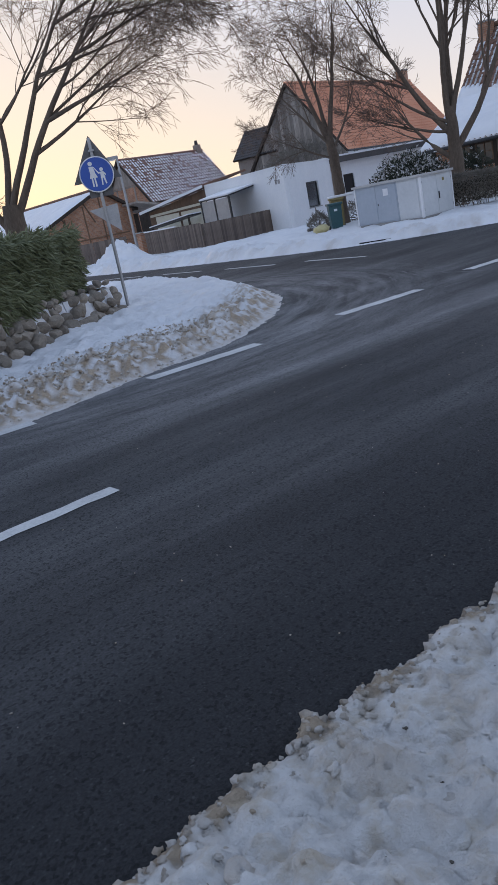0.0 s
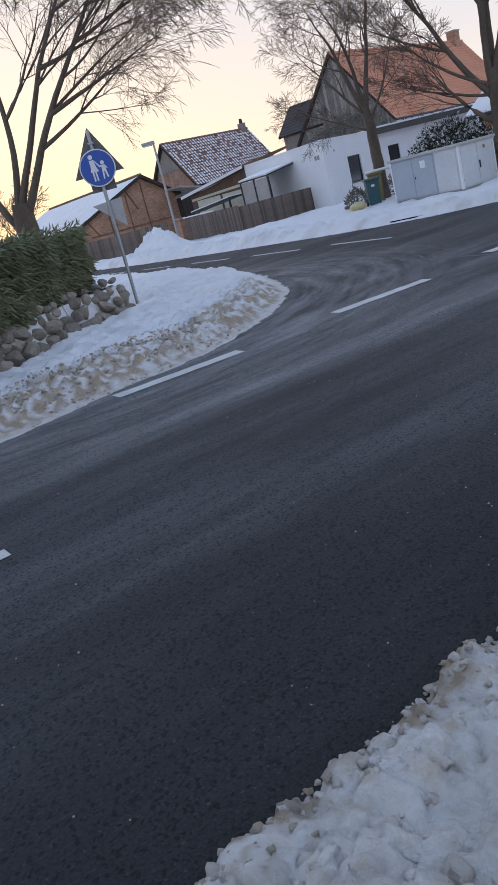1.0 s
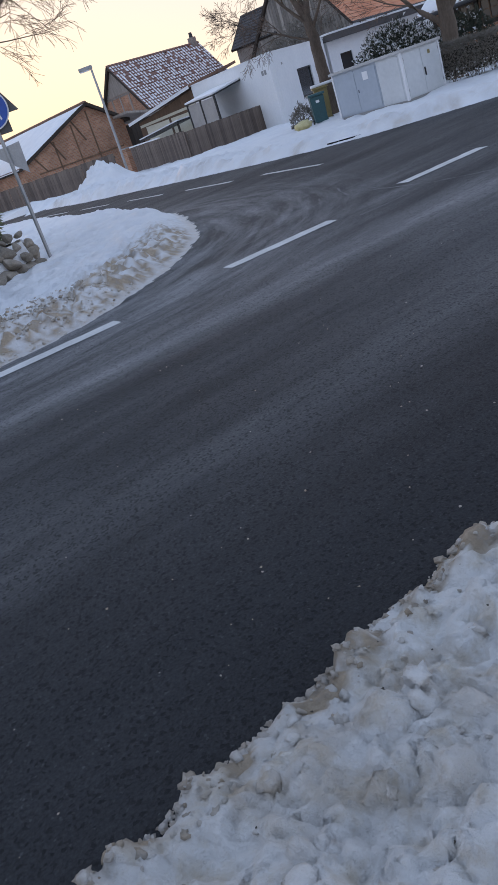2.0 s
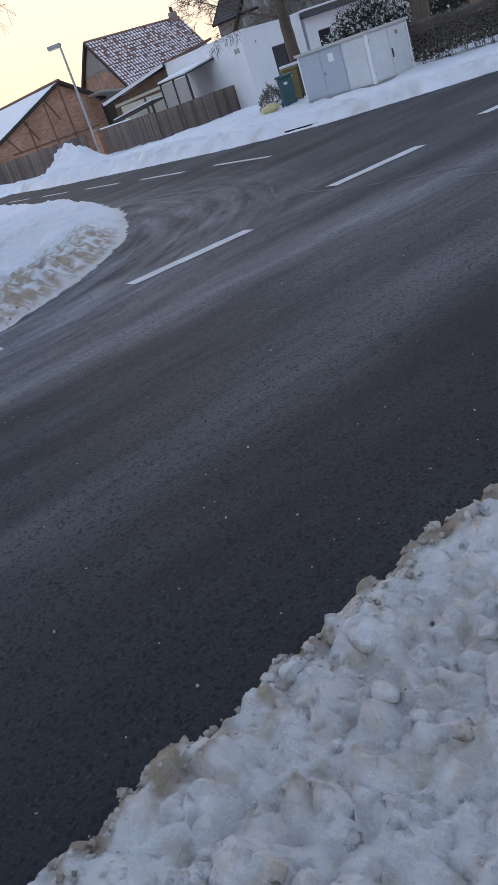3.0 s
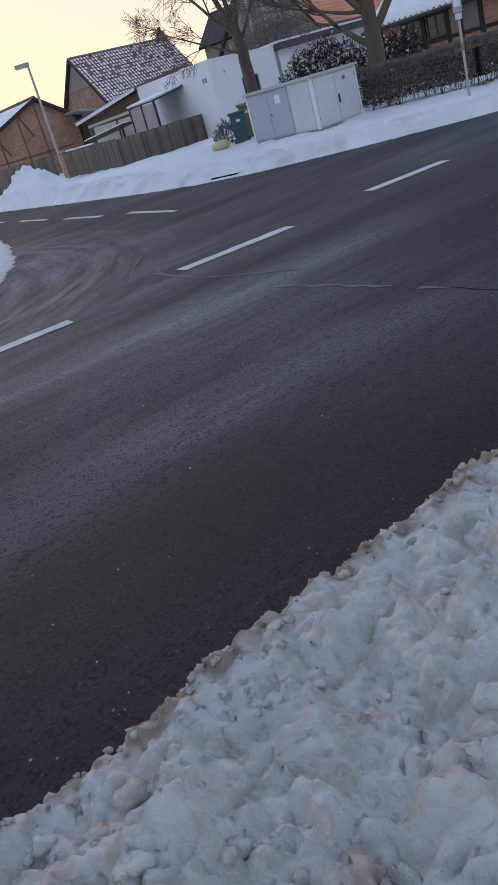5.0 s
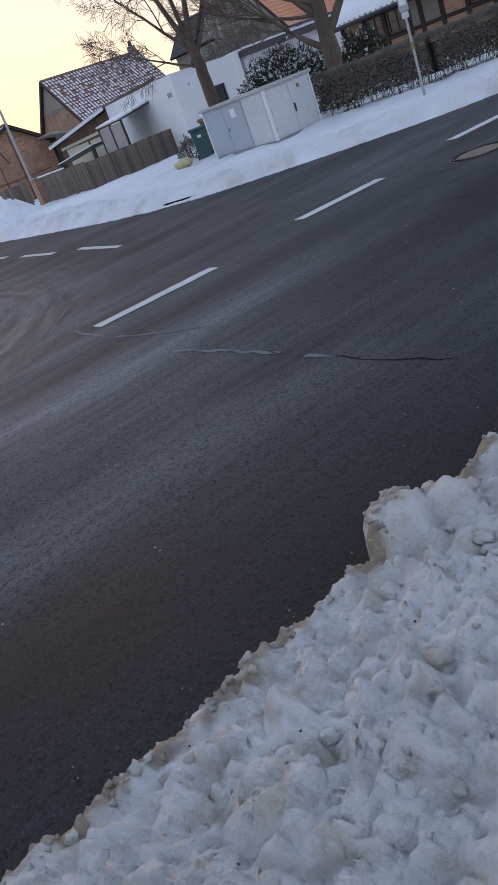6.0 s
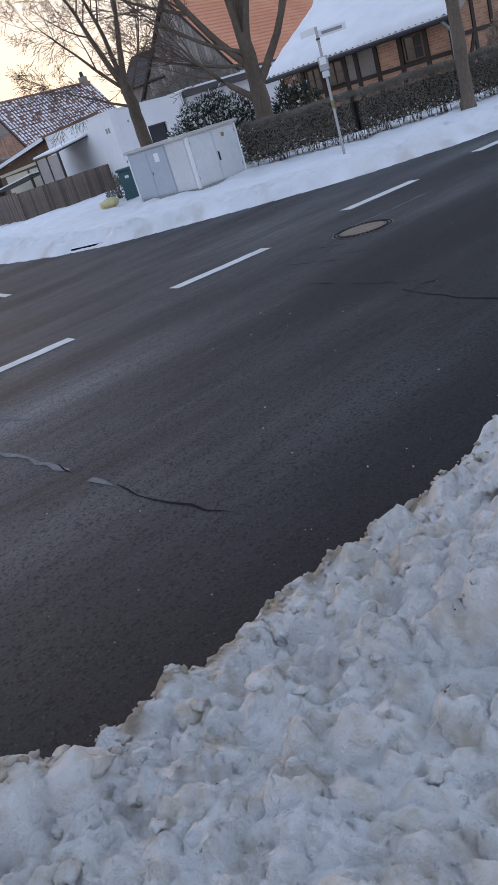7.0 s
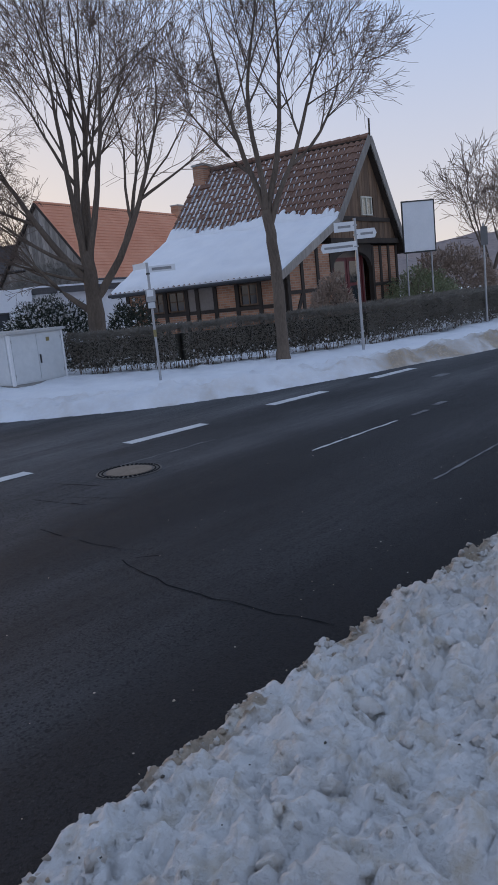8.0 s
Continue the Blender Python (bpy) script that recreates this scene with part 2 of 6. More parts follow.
TIMBER = grainy("dark_oak_beam", (0.018, 0.012, 0.009), (0.06, 0.042, 0.03), 2, 20, 0.8, relief=0.4, stretch=(1, 1, 0.2))
BROWN_WOOD = grainy("brown_board", (0.085, 0.046, 0.026), (0.22, 0.13, 0.078), 2, 16, 0.75, relief=0.4, stretch=(1, 1, 0.15), vary=0.25)
GREY_WOOD = grainy("weathered_grey_board", (0.16, 0.14, 0.12), (0.38, 0.335, 0.295), 2, 16, 0.85, relief=0.4, stretch=(1, 1, 0.15), vary=0.3)
FENCE_WOOD = grainy("fence_slat_wood", (0.09, 0.066, 0.053), (0.22, 0.168, 0.14), 2, 16, 0.85, relief=0.4, stretch=(1, 1, 0.15), vary=0.3)
TILE_RED = grainy("orange_red_clay_tile", (0.55, 0.20, 0.105), (0.76, 0.36, 0.225), 0.35, 9, 0.75)
TILE_BROWN = grainy("brown_clay_tile", (0.12, 0.060, 0.041), (0.29, 0.155, 0.105), 0.8, 9, 0.8)
TILE_FROST = grainy("frosted_clay_tile", (0.17, 0.085, 0.066), (0.33, 0.19, 0.155), 0.8, 9, 0.8)
# dark brown that stands in for the shade deep inside the clipped hedge
HEDGE_SHADE = grainy("hedge_inner_shade", (0.03, 0.027, 0.02), (0.075, 0.066, 0.05), 2, 20, 0.95)
DRY = grainy("dry_pale_twigs", (0.25, 0.18, 0.14), (0.46, 0.35, 0.28), 2, 14, 0.9)
CREAM_PANEL = grainy("cream_panel_cloth", (0.55, 0.47, 0.33), (0.72, 0.64, 0.48), 3, 20, 0.9)
TILE_DARK = grainy("dark_grey_tile", (0.05, 0.045, 0.045), (0.12, 0.11, 0.105), 0.8, 9, 0.8)
STEEL = grainy("galvanised_steel", (0.30, 0.31, 0.32), (0.45, 0.46, 0.47), 4, 40, 0.45, 0.7, 0.05)
DARK_METAL = grainy("dark_metal", (0.03, 0.03, 0.032), (0.07, 0.07, 0.07), 4, 40, 0.5, 0.5, 0.05)
LID = grainy("stained_lid_concrete", (0.13, 0.092, 0.064), (0.25, 0.188, 0.135), 6, 40, 0.8)
IRON = grainy("cast_iron", (0.05, 0.043, 0.037), (0.13, 0.115, 0.10), 8, 60, 0.6, 0.4, 0.3)
SIGN_BLUE = grainy("blue_sign_face", (0.008, 0.07, 0.33), (0.012, 0.10, 0.42), 2, 20, 0.4, relief=0.02)
SIGN_WHITE = grainy("white_sign_face", (0.66, 0.67, 0.68), (0.78, 0.78, 0.78), 2, 20, 0.45, relief=0.03)
SIGN_BACK = grainy("grey_sign_back", (0.10, 0.10, 0.10), (0.18, 0.175, 0.17), 3, 20, 0.6, 0.3, 0.05)
SIGN_INK = grainy("faded_lettering", (0.20, 0.20, 0.205), (0.34, 0.34, 0.34), 3, 20, 0.6)
BIN_GREEN = grainy("dark_teal_plastic", (0.012, 0.065, 0.075), (0.025, 0.11, 0.12), 3, 20, 0.45, relief=0.03)
BIN_YELLOW = grainy("dull_yellow_plastic", (0.17, 0.135, 0.05), (0.28, 0.22, 0.09), 3, 20, 0.5, relief=0.03)
SACK = grainy("yellow_plastic_sack", (0.50, 0.42, 0.18), (0.68, 0.60, 0.35), 5, 20, 0.4, relief=0.3)
CREAM = grainy("cream_garage_paint", (0.50, 0.46, 0.35), (0.62, 0.58, 0.47), 1.5, 12, 0.7)
RED_PAINT = grainy("dark_red_door_paint", (0.10, 0.018, 0.02), (0.18, 0.035, 0.035), 2, 14, 0.55)
PALE_FRAME = grainy("pale_window_paint", (0.55, 0.50, 0.40), (0.72, 0.68, 0.58), 3, 20, 0.6)
PLASTER = grainy("grey_plaster", (0.20, 0.165, 0.14), (0.32, 0.27, 0.235), 1.5, 10, 0.9)
GLASS = glass_mat("dark_window_glass")
CLEAR = glass_mat("clear_window_glass")
CLEAR.node_tree.nodes["Principled BSDF"].inputs["Transmission Weight"].default_value = 1.0
CLEAR.node_tree.nodes["Principled BSDF"].inputs["Base Color"].default_value = (0.95, 0.96, 0.96, 1)
BRICK_X = brick_mat("orange_brick_lengthwise", 0, (0.40, 0.175, 0.10), (0.56, 0.28, 0.165), (0.40, 0.34, 0.28))
BRICK_Y = brick_mat("orange_brick_crosswise", 1, (0.40, 0.175, 0.10), (0.56, 0.28, 0.165), (0.40, 0.34, 0.28))
WOODS = grainy("far_bare_woods", (0.15, 0.115, 0.105), (0.30, 0.235, 0.215), 0.1, 0.8, 0.95)


# ---------------------------------------------------------------- mesh tools
def finish(ob_name, bm, material, smooth=False):
    me = bpy.data.meshes.new(ob_name)
    bmesh.ops.recalc_face_normals(bm, faces=bm.faces)
    bm.to_mesh(me)
    bm.free()
    me.materials.append(material)
    if smooth:
        me.shade_smooth()
    return me


def part(name, bm, material, parent, label="", smooth=False):
    ob = new(name, finish(name, bm, material, smooth))
    ob.parent = parent
    if label:
        tagged(ob, label)
    return ob


def raw_mesh(name, verts, faces, material, smooth=True):
    me = bpy.data.meshes.new(name)
    me.from_pydata(verts, [], faces)
    me.materials.append(material)
    if smooth:
        me.shade_smooth()
    me.update()
    return me


def thing(name, x, y, z, turn, label, category, group="", kind=""):
    """An Empty at the base of a thing, turned about z."""
    ob = new(name)
    ob.matrix_basis = pose(x, y, z, 0, 0, turn)
    return tagged(ob, label, category, group, kind)


def box(bm, x0, y0, z0, x1, y1, z1, bevel=0.0):
    r = bmesh.ops.create_cube(bm, size=1.0)
    for v in r["verts"]:
        v.co = Vector((x0 + (v.co.x + 0.5) * (x1 - x0), y0 + (v.co.y + 0.5) * (y1 - y0), z0 + (v.co.z + 0.5) * (z1 - z0)))
    if bevel:
        edges = list({e for v in r["verts"] for e in v.link_edges})
        bmesh.ops.bevel(bm, geom=edges, offset=bevel, segments=2, affect='EDGES', profile=0.7)
    return bm


def boxed(*a, bevel=0.0):
    return box(bmesh.new(), *a, bevel=bevel)


def tube(bm, a, b, r0, r1=None, sides=10):
    a, b = Vector(a), Vector(b)
    r1 = r0 if r1 is None else r1
    q = (b - a).to_track_quat('Z', 'Y')
    rings = []
    for p, r in ((a, r0), (b, r1)):
        rings.append([bm.verts.new(p + q @ Vector((r * math.cos(k * math.tau / sides), r * math.sin(k * math.tau / sides), 0))) for k in range(sides)])
    for k in range(sides):
        bm.faces.new((rings[0][k], rings[0][(k + 1) % sides], rings[1][(k + 1) % sides], rings[1][k]))
    bm.faces.new(rings[0][::-1])
    bm.faces.new(rings[1])
    return bm


def slab(bm, pts, depth):
    """A polygon of (x, y, z) points made solid by the vector depth."""
    d = Vector(depth)
    lo = [bm.verts.new(p) for p in pts]
    hi = [bm.verts.new(Vector(p) + d) for p in pts]
    n = len(pts)
    bm.faces.new(lo[::-1])
    bm.faces.new(hi)
    for k in range(n):
        bm.faces.new((lo[k], lo[(k + 1) % n], hi[(k + 1) % n], hi[k]))
    return bm


def beam(bm, a, b, w, d, out):
    """A beam from a to b, w wide across, d deep towards out."""
    a, b, o = Vector(a), Vector(b), Vector(out).normalized()
    s = (b - a).cross(o).normalized() * w / 2
    return slab(bm, [a - s, a + s, b + s, b - s], o * d)


TABLE = np.random.RandomState(7).rand(3, 256, 256)


def vnoise(x, y, k=0):
    """Smooth value noise, 0 to 1, on arrays."""
    xi, yi = np.floor(x).astype(int), np.floor(y).astype(int)
    fx, fy = x - xi, y - yi
    fx, fy = fx * fx * (3 - 2 * fx), fy * fy * (3 - 2 * fy)
    t = TABLE[k % 3]
    a, b = t[xi & 255, yi & 255], t[(xi + 1) & 255, yi & 255]
    c, d = t[xi & 255, (yi + 1) & 255], t[(xi + 1) & 255, (yi + 1) & 255]
    return (a * (1 - fx) + b * fx) * (1 - fy) + (c * (1 - fx) + d * fx) * fy


def fbm(x, y, octaves=4, k=0):
    out, amp = 0, 0.5
    for i in range(octaves):
        out = out + amp * vnoise(x * 2 ** i + 17.3 * i, y * 2 ** i - 9.1 * i, k + i)
        amp *= 0.5
    return out / (1 - 0.5 ** octaves)


def lumps(x, y, k=0):
    """Rounded clods: 1 at the middle of each cell's clod, falling to 0."""
    xi, yi = np.floor(x).astype(int), np.floor(y).astype(int)
    best = np.full(x.shape, 0.0)
    for dx in (-1, 0, 1):
        for dy in (-1, 0, 1):
            cx, cy = xi + dx, yi + dy
            px = cx + TABLE[0][(cx + 31 * k) & 255, cy & 255]
            py = cy + TABLE[1][(cx + 31 * k) & 255, cy & 255]
            size = 0.35 + 0.65 * TABLE[2][(cx + 31 * k) & 255, cy & 255]
            d2 = ((x - px) ** 2 + (y - py) ** 2) / (0.62 * size) ** 2
            best = np.maximum(best, size * np.sqrt(np.clip(1 - d2, 0, 1)))
    return best


def cells(x, y, k=0):
    """Broken blocks: how far inside a block (0 at its crack), and a number of its own for each."""
    xi, yi = np.floor(x).astype(int), np.floor(y).astype(int)
    f1, f2, own = np.full(x.shape, 9.0), np.full(x.shape, 9.0), np.zeros(x.shape)
    for dx in (-1, 0, 1):
        for dy in (-1, 0, 1):
            cx, cy = xi + dx, yi + dy
            i, j = (cx + 37 * k) & 255, (cy + 11 * k) & 255
            d = np.hypot(x - cx - TABLE[0][i, j], y - cy - TABLE[1][i, j])
            near = d < f1
            f2 = np.where(near, f1, np.minimum(f2, d))
            own = np.where(near, TABLE[2][i, j], own)
            f1 = np.where(near, d, f1)
    return f2 - f1, own


def smooth(a, b, x):
    t = np.clip((x - a) / (b - a), 0, 1)
    return t * t * (3 - 2 * t)


def inside_distance(px, py, poly):
    """Distance from a polygon's edge, positive inside."""
    d, ins = np.full(px.shape, 1e9), np.zeros(px.shape, bool)
    for (ax, ay), (bx, by) in zip(poly, poly[1:] + poly[:1]):
        ex, ey = bx - ax, by - ay
        t = np.clip(((px - ax) * ex + (py - ay) * ey) / (ex * ex + ey * ey), 0, 1)
        d = np.minimum(d, np.hypot(px - ax - t * ex, py - ay - t * ey))
        if by != ay:
            cross = (ay > py) != (by > py)
            ins ^= cross & (px < ex * (py - ay) / ey + ax)
    return np.where(ins, d, -d)


def height_sheet(name, xs, ys, frame_fn, height_fn, floor=-0.03, mat=None):
    """A snow surface on a grid; frame_fn turns grid coordinates into x, y; height_fn gives height and dirt."""
    gx, gy = np.meshgrid(xs, ys, indexing="ij")
    wx, wy = frame_fn(gx, gy)
    h, dirt = height_fn(wx, wy, gx, gy)
    keep = (np.maximum.reduce([h[:-1, :-1], h[1:, :-1], h[:-1, 1:], h[1:, 1:]]) > floor)
    n = len(ys)
    i, j = np.nonzero(keep)
    a = i * n + j
    used = np.zeros(gx.size, int)
    faces = np.stack([a, a + n, a + n + 1, a + 1], 1)
    used[faces.ravel()] = 1
    index = np.cumsum(used) - 1
    co = np.stack([wx.ravel(), wy.ravel(), np.maximum(h.ravel(), -0.12)], 1)[used == 1]
    me = raw_mesh(name, co.tolist(), index[faces].tolist(), mat or SNOW)
    at = me.attributes.new("dirt", 'FLOAT', 'POINT')
    at.data.foreach_set("value", dirt.ravel()[used == 1].astype(np.float32))
    return new(name, me)


# ---------------------------------------------------------------- ground, roads and snow
TURN_ROAD = 43.5                                     # the main road's direction
UX, UY = math.cos(radians(TURN_ROAD)), math.sin(radians(TURN_ROAD))


def road_xy(s, n):
    """A place s metres along the main road and n metres to its left."""
    return s * UX - n * UY, s * UY + n * UX


def road_sn(x, y):
    return x * UX + y * UY, -x * UY + y * UX


ground = new("ground", raw_mesh("ground", [(-1500, -1500, -0.10), (1500, -1500, -0.10), (1500, 1500, -0.10), (-1500, 1500, -0.10)], [(0, 1, 2, 3)], SNOW))
tagged(ground, "flat snow-covered land reaching to the horizon", "ground", kind="structure")

road = new("road")
road.matrix_basis = pose(0, 0, 0, 0, 0, TURN_ROAD)
tagged(road, "dark worn asphalt road with pale salt streaks", "road", kind="structure")
bm = bmesh.new()
box(bm, -60, 0.2, -0.3, 90, 7.6, 0.0)
part("carriageway", bm, ASPHALT, road)
SIDE = [(-2, 7.6), (30, 7.6), (22, 12), (17.5, 16), (17.5, 70), (6, 70), (6, 16)]
bm = bmesh.new()
slab(bm, [(s, n, -0.3) for s, n in SIDE], (0, 0, 0.296))
part("side_road", bm, ASPHALT, road, "dark asphalt mouth of the side road")


def dash(s0, s1, n0, n1, w=0.22, name="road_marking", mat=None):
    """A painted stroke of uneven, worn outline, lying on the asphalt."""
    bm = bmesh.new()
    k = max(6, int(abs(s1 - s0) / 0.12))
    lo, hi = [], []
    for i in range(k + 1):
        f = i / k
        s, n = s0 + (s1 - s0) * f, n0 + (n1 - n0) * f
        d = Vector((s1 - s0, n1 - n0)).normalized()
        a, b = w / 2 + random.uniform(-0.012, 0.008), w / 2 + random.uniform(-0.012, 0.008)
        lo.append(bm.verts.new((s + d.y * a, n - d.x * a, 0.005)))
        hi.append(bm.verts.new((s - d.y * b, n + d.x * b, 0.005)))
    for i in range(k):
        bm.faces.new((lo[i], lo[i + 1], hi[i + 1], hi[i]))
    return part(name, bm, mat or PAINT, road, "worn white painted line")


# the broken line across the junction's mouth
for i, n in enumerate((6.3, 6.3, 6.3, 6.39, 6.37, 6.50, 6.57, 6.59, 6.54, 6.42, 6.4, 6.4, 6.4)):
    s = -4.5 + 3.0 * i
    dash(s, s + (1.52 if i < 6 else 1.40), n + 0.02, n - 0.08)
# the main road's middle line, worn away across the junction
for s0, s1, n0, n1, w in ((-13.6, -10.4, 3.44, 3.44, 0.14), (-7.6, -4.6, 3.44, 3.46, 0.14), (-0.5, 2.42, 3.46, 3.50, 0.14), (16.7, 18.5, 3.79, 3.74, 0.04), (18.9, 19.3, 3.72, 3.72, 0.08),
                          (19.7, 20.0, 3.80, 3.80, 0.10), (22.6, 23.0, 5.2, 5.2, 0.2), (26.5, 29.5, 3.9, 4.0, 0.12), (35.5, 38.5, 4.1, 4.1, 0.12)):
    dash(s0, s1, n0, n1, w, mat=SALT if s0 > 17 else PAINT)
dash(15.94, 17.66, 1.96, 2.0, 0.03, mat=SALT)
# the side road's middle line
for x0, y0, x1, y1 in ((0.55, 19.35, 1.93, 17.5), (-1.80, 21.95, -0.30, 20.15), (-4.25, 25.0, -2.70, 23.1), (-6.9, 28.2, -5.3, 26.3), (-9.5, 31.4, -7.9, 29.5)):
    dash(*[v for p in zip(road_sn(x0, y0), road_sn(x1, y1)) for v in p], w=0.14)

# manhole in the carriageway
manhole = thing("manhole_cover", 7.50, 14.36, 0.0, 20, "round cast-iron manhole cover with a worn concrete middle", "manhole cover")
bm = bmesh.new()
tube(bm, (0, 0, -0.05), (0, 0, 0.006), 0.36, sides=40)
part("frame_ring", bm, IRON, manhole, "dark iron ring")
bm = bmesh.new()
tube(bm, (0, 0, -0.04), (0, 0, 0.012), 0.25, sides=40)
part("lid", bm, LID, manhole, "rust-stained concrete lid")
bm = bmesh.new()
for r in (0.29, 0.33):
    for k in range(40):
        a0, a1 = k * math.tau / 40, (k + 0.55) * math.tau / 40
        tube(bm, (r * math.cos(a0), r * math.sin(a0), 0.008), (r * math.cos(a1), r * math.sin(a1), 0.008), 0.008, sides=4)
tagged(part("lid_ribs", bm, TAR, manhole), kind="stuff")


def crack(pts, w, mat, label):
    """A sealed or open joint in the asphalt."""
    bm = bmesh.new()
    row = []
    for (s0, n0), (s1, n1) in zip(pts, pts[1:]):
        k = max(2, int(math.hypot(s1 - s0, n1 - n0) / 0.12))
        row += [(s0 + (s1 - s0) * i / k + random.uniform(-0.02, 0.02), n0 + (n1 - n0) * i / k + random.uniform(-0.02, 0.02)) for i in range(k)]
    row.append(pts[-1])
    prev = None
    for (s, n), (s2, n2) in zip(row, row[1:] + row[-1:]):
        if random.random() < 0.015:
            prev = None
            continue
        d = Vector((s2 - s, n2 - n)) if (s2, n2) != (s, n) else Vector((1, 0))
        d.normalize()
        h = w * random.uniform(0.12, 0.6)
        cur = (bm.verts.new((s + d.y * h, n - d.x * h, 0.003)), bm.verts.new((s - d.y * h, n + d.x * h, 0.003)))
        if prev:
            bm.faces.new((prev[0], cur[0], cur[1], prev[1]))
        prev = cur
    return part("road_joint", bm, mat, road, label)


JOINTS = [[(10.38, 6.91), (10.29, 5.81), (10.45, 5.1), (10.62, 4.5)], [(10.62, 4.75), (10.16, 4.4), (10.22, 3.8), (10.24, 3.4), (10.25, 3.0), (10.26, 2.6)]]
for pts in JOINTS:
    crack(pts, 0.045, SALT, "salt-whitened joint in the asphalt")
for pts in ([(10.26, 3.3), (10.25, 3.1)], [(10.26, 2.6), (10.27, 2.1), (10.35, 1.7)], [(13.5, 4.3), (13.49, 4.08), (13.42, 3.36), (13.46, 2.95)], [(13.44, 2.84), (13.26, 3.02), (13.12, 2.55), (13.04, 2.2), (13.02, 1.71), (13.04, 1.1)], [(14.34, 4.9), (14.5, 4.4), (14.66, 4.0)], [(14.6, 5.75), (14.75, 4.95)], [(14.1, 5.3), (14.2, 4.5)]):
    crack(pts, 0.014, TAR, "dark open joint in the asphalt")
for pts in ([(10.27, 7.3), (10.91, 8.25)], [(9.86, 7.41), (10.34, 7.99)], [(10.59, 7.29), (10.41, 6.8)], [(8.1, 7.07), (9.2, 7.35), (10.0, 8.2)], [(5.2, 6.0), (6.9, 5.95)], [(9.1, 5.9), (10.1, 5.8)], [(15.2, 5.6), (17.0, 5.5)]):
    crack(pts, 0.035, SALT, "pale line of dried salt")

# ---- snow
ISLAND = [(-18.8, -9.2), (-2.31, 6.52), (-1.7, 7.32), (-1.19, 8.11), (-0.51, 8.98), (-0.05, 10.2), (0.15, 11.6), (0.12, 13.0), (-0.3, 14.8),
          (-1.0, 16.9), (-2.1, 19.2), (-3.6, 21.8), (-7.3, 27.2), (-12, 33.2), (-22, 45), (-70, 60), (-70, -9)]
FAR = [(-60, 92), (-16, 42.2), (-10.8, 35.9), (-8.1, 32.2), (-5, 28.6), (-2.4, 25.6), (0, 22.9), (1.6, 21.4), (3.0, 20.5), (5.0, 19.9), (7.4, 19.5), (9.6, 19.9),
       (11.4, 20.7), (13, 21.6), (15.4, 22.9), (18, 25.2), (45, 52), (90, 95), (60, 140), (-60, 140)]



TOE = ((-3, 0.8, 2.5, 4.3, 5.8, 7, 8.2, 9.4, 10.5, 12.5, 14.7, 18), (0.66, 0.67, 0.70, 0.79, 0.82, 0.885, 0.93, 0.95, 0.91, 0.95, 0.89, 0.89))
BLOCKS = ((8.93, 0.82, 0.15, 0.15), (9.08, 0.71, 0.13, 0.13), (9.45, 0.82, 0.09, 0.07), (9.95, 0.80, 0.10, 0.07), (11.2, 0.70, 0.14, 0.07), (13.4, 0.66, 0.18, 0.08))


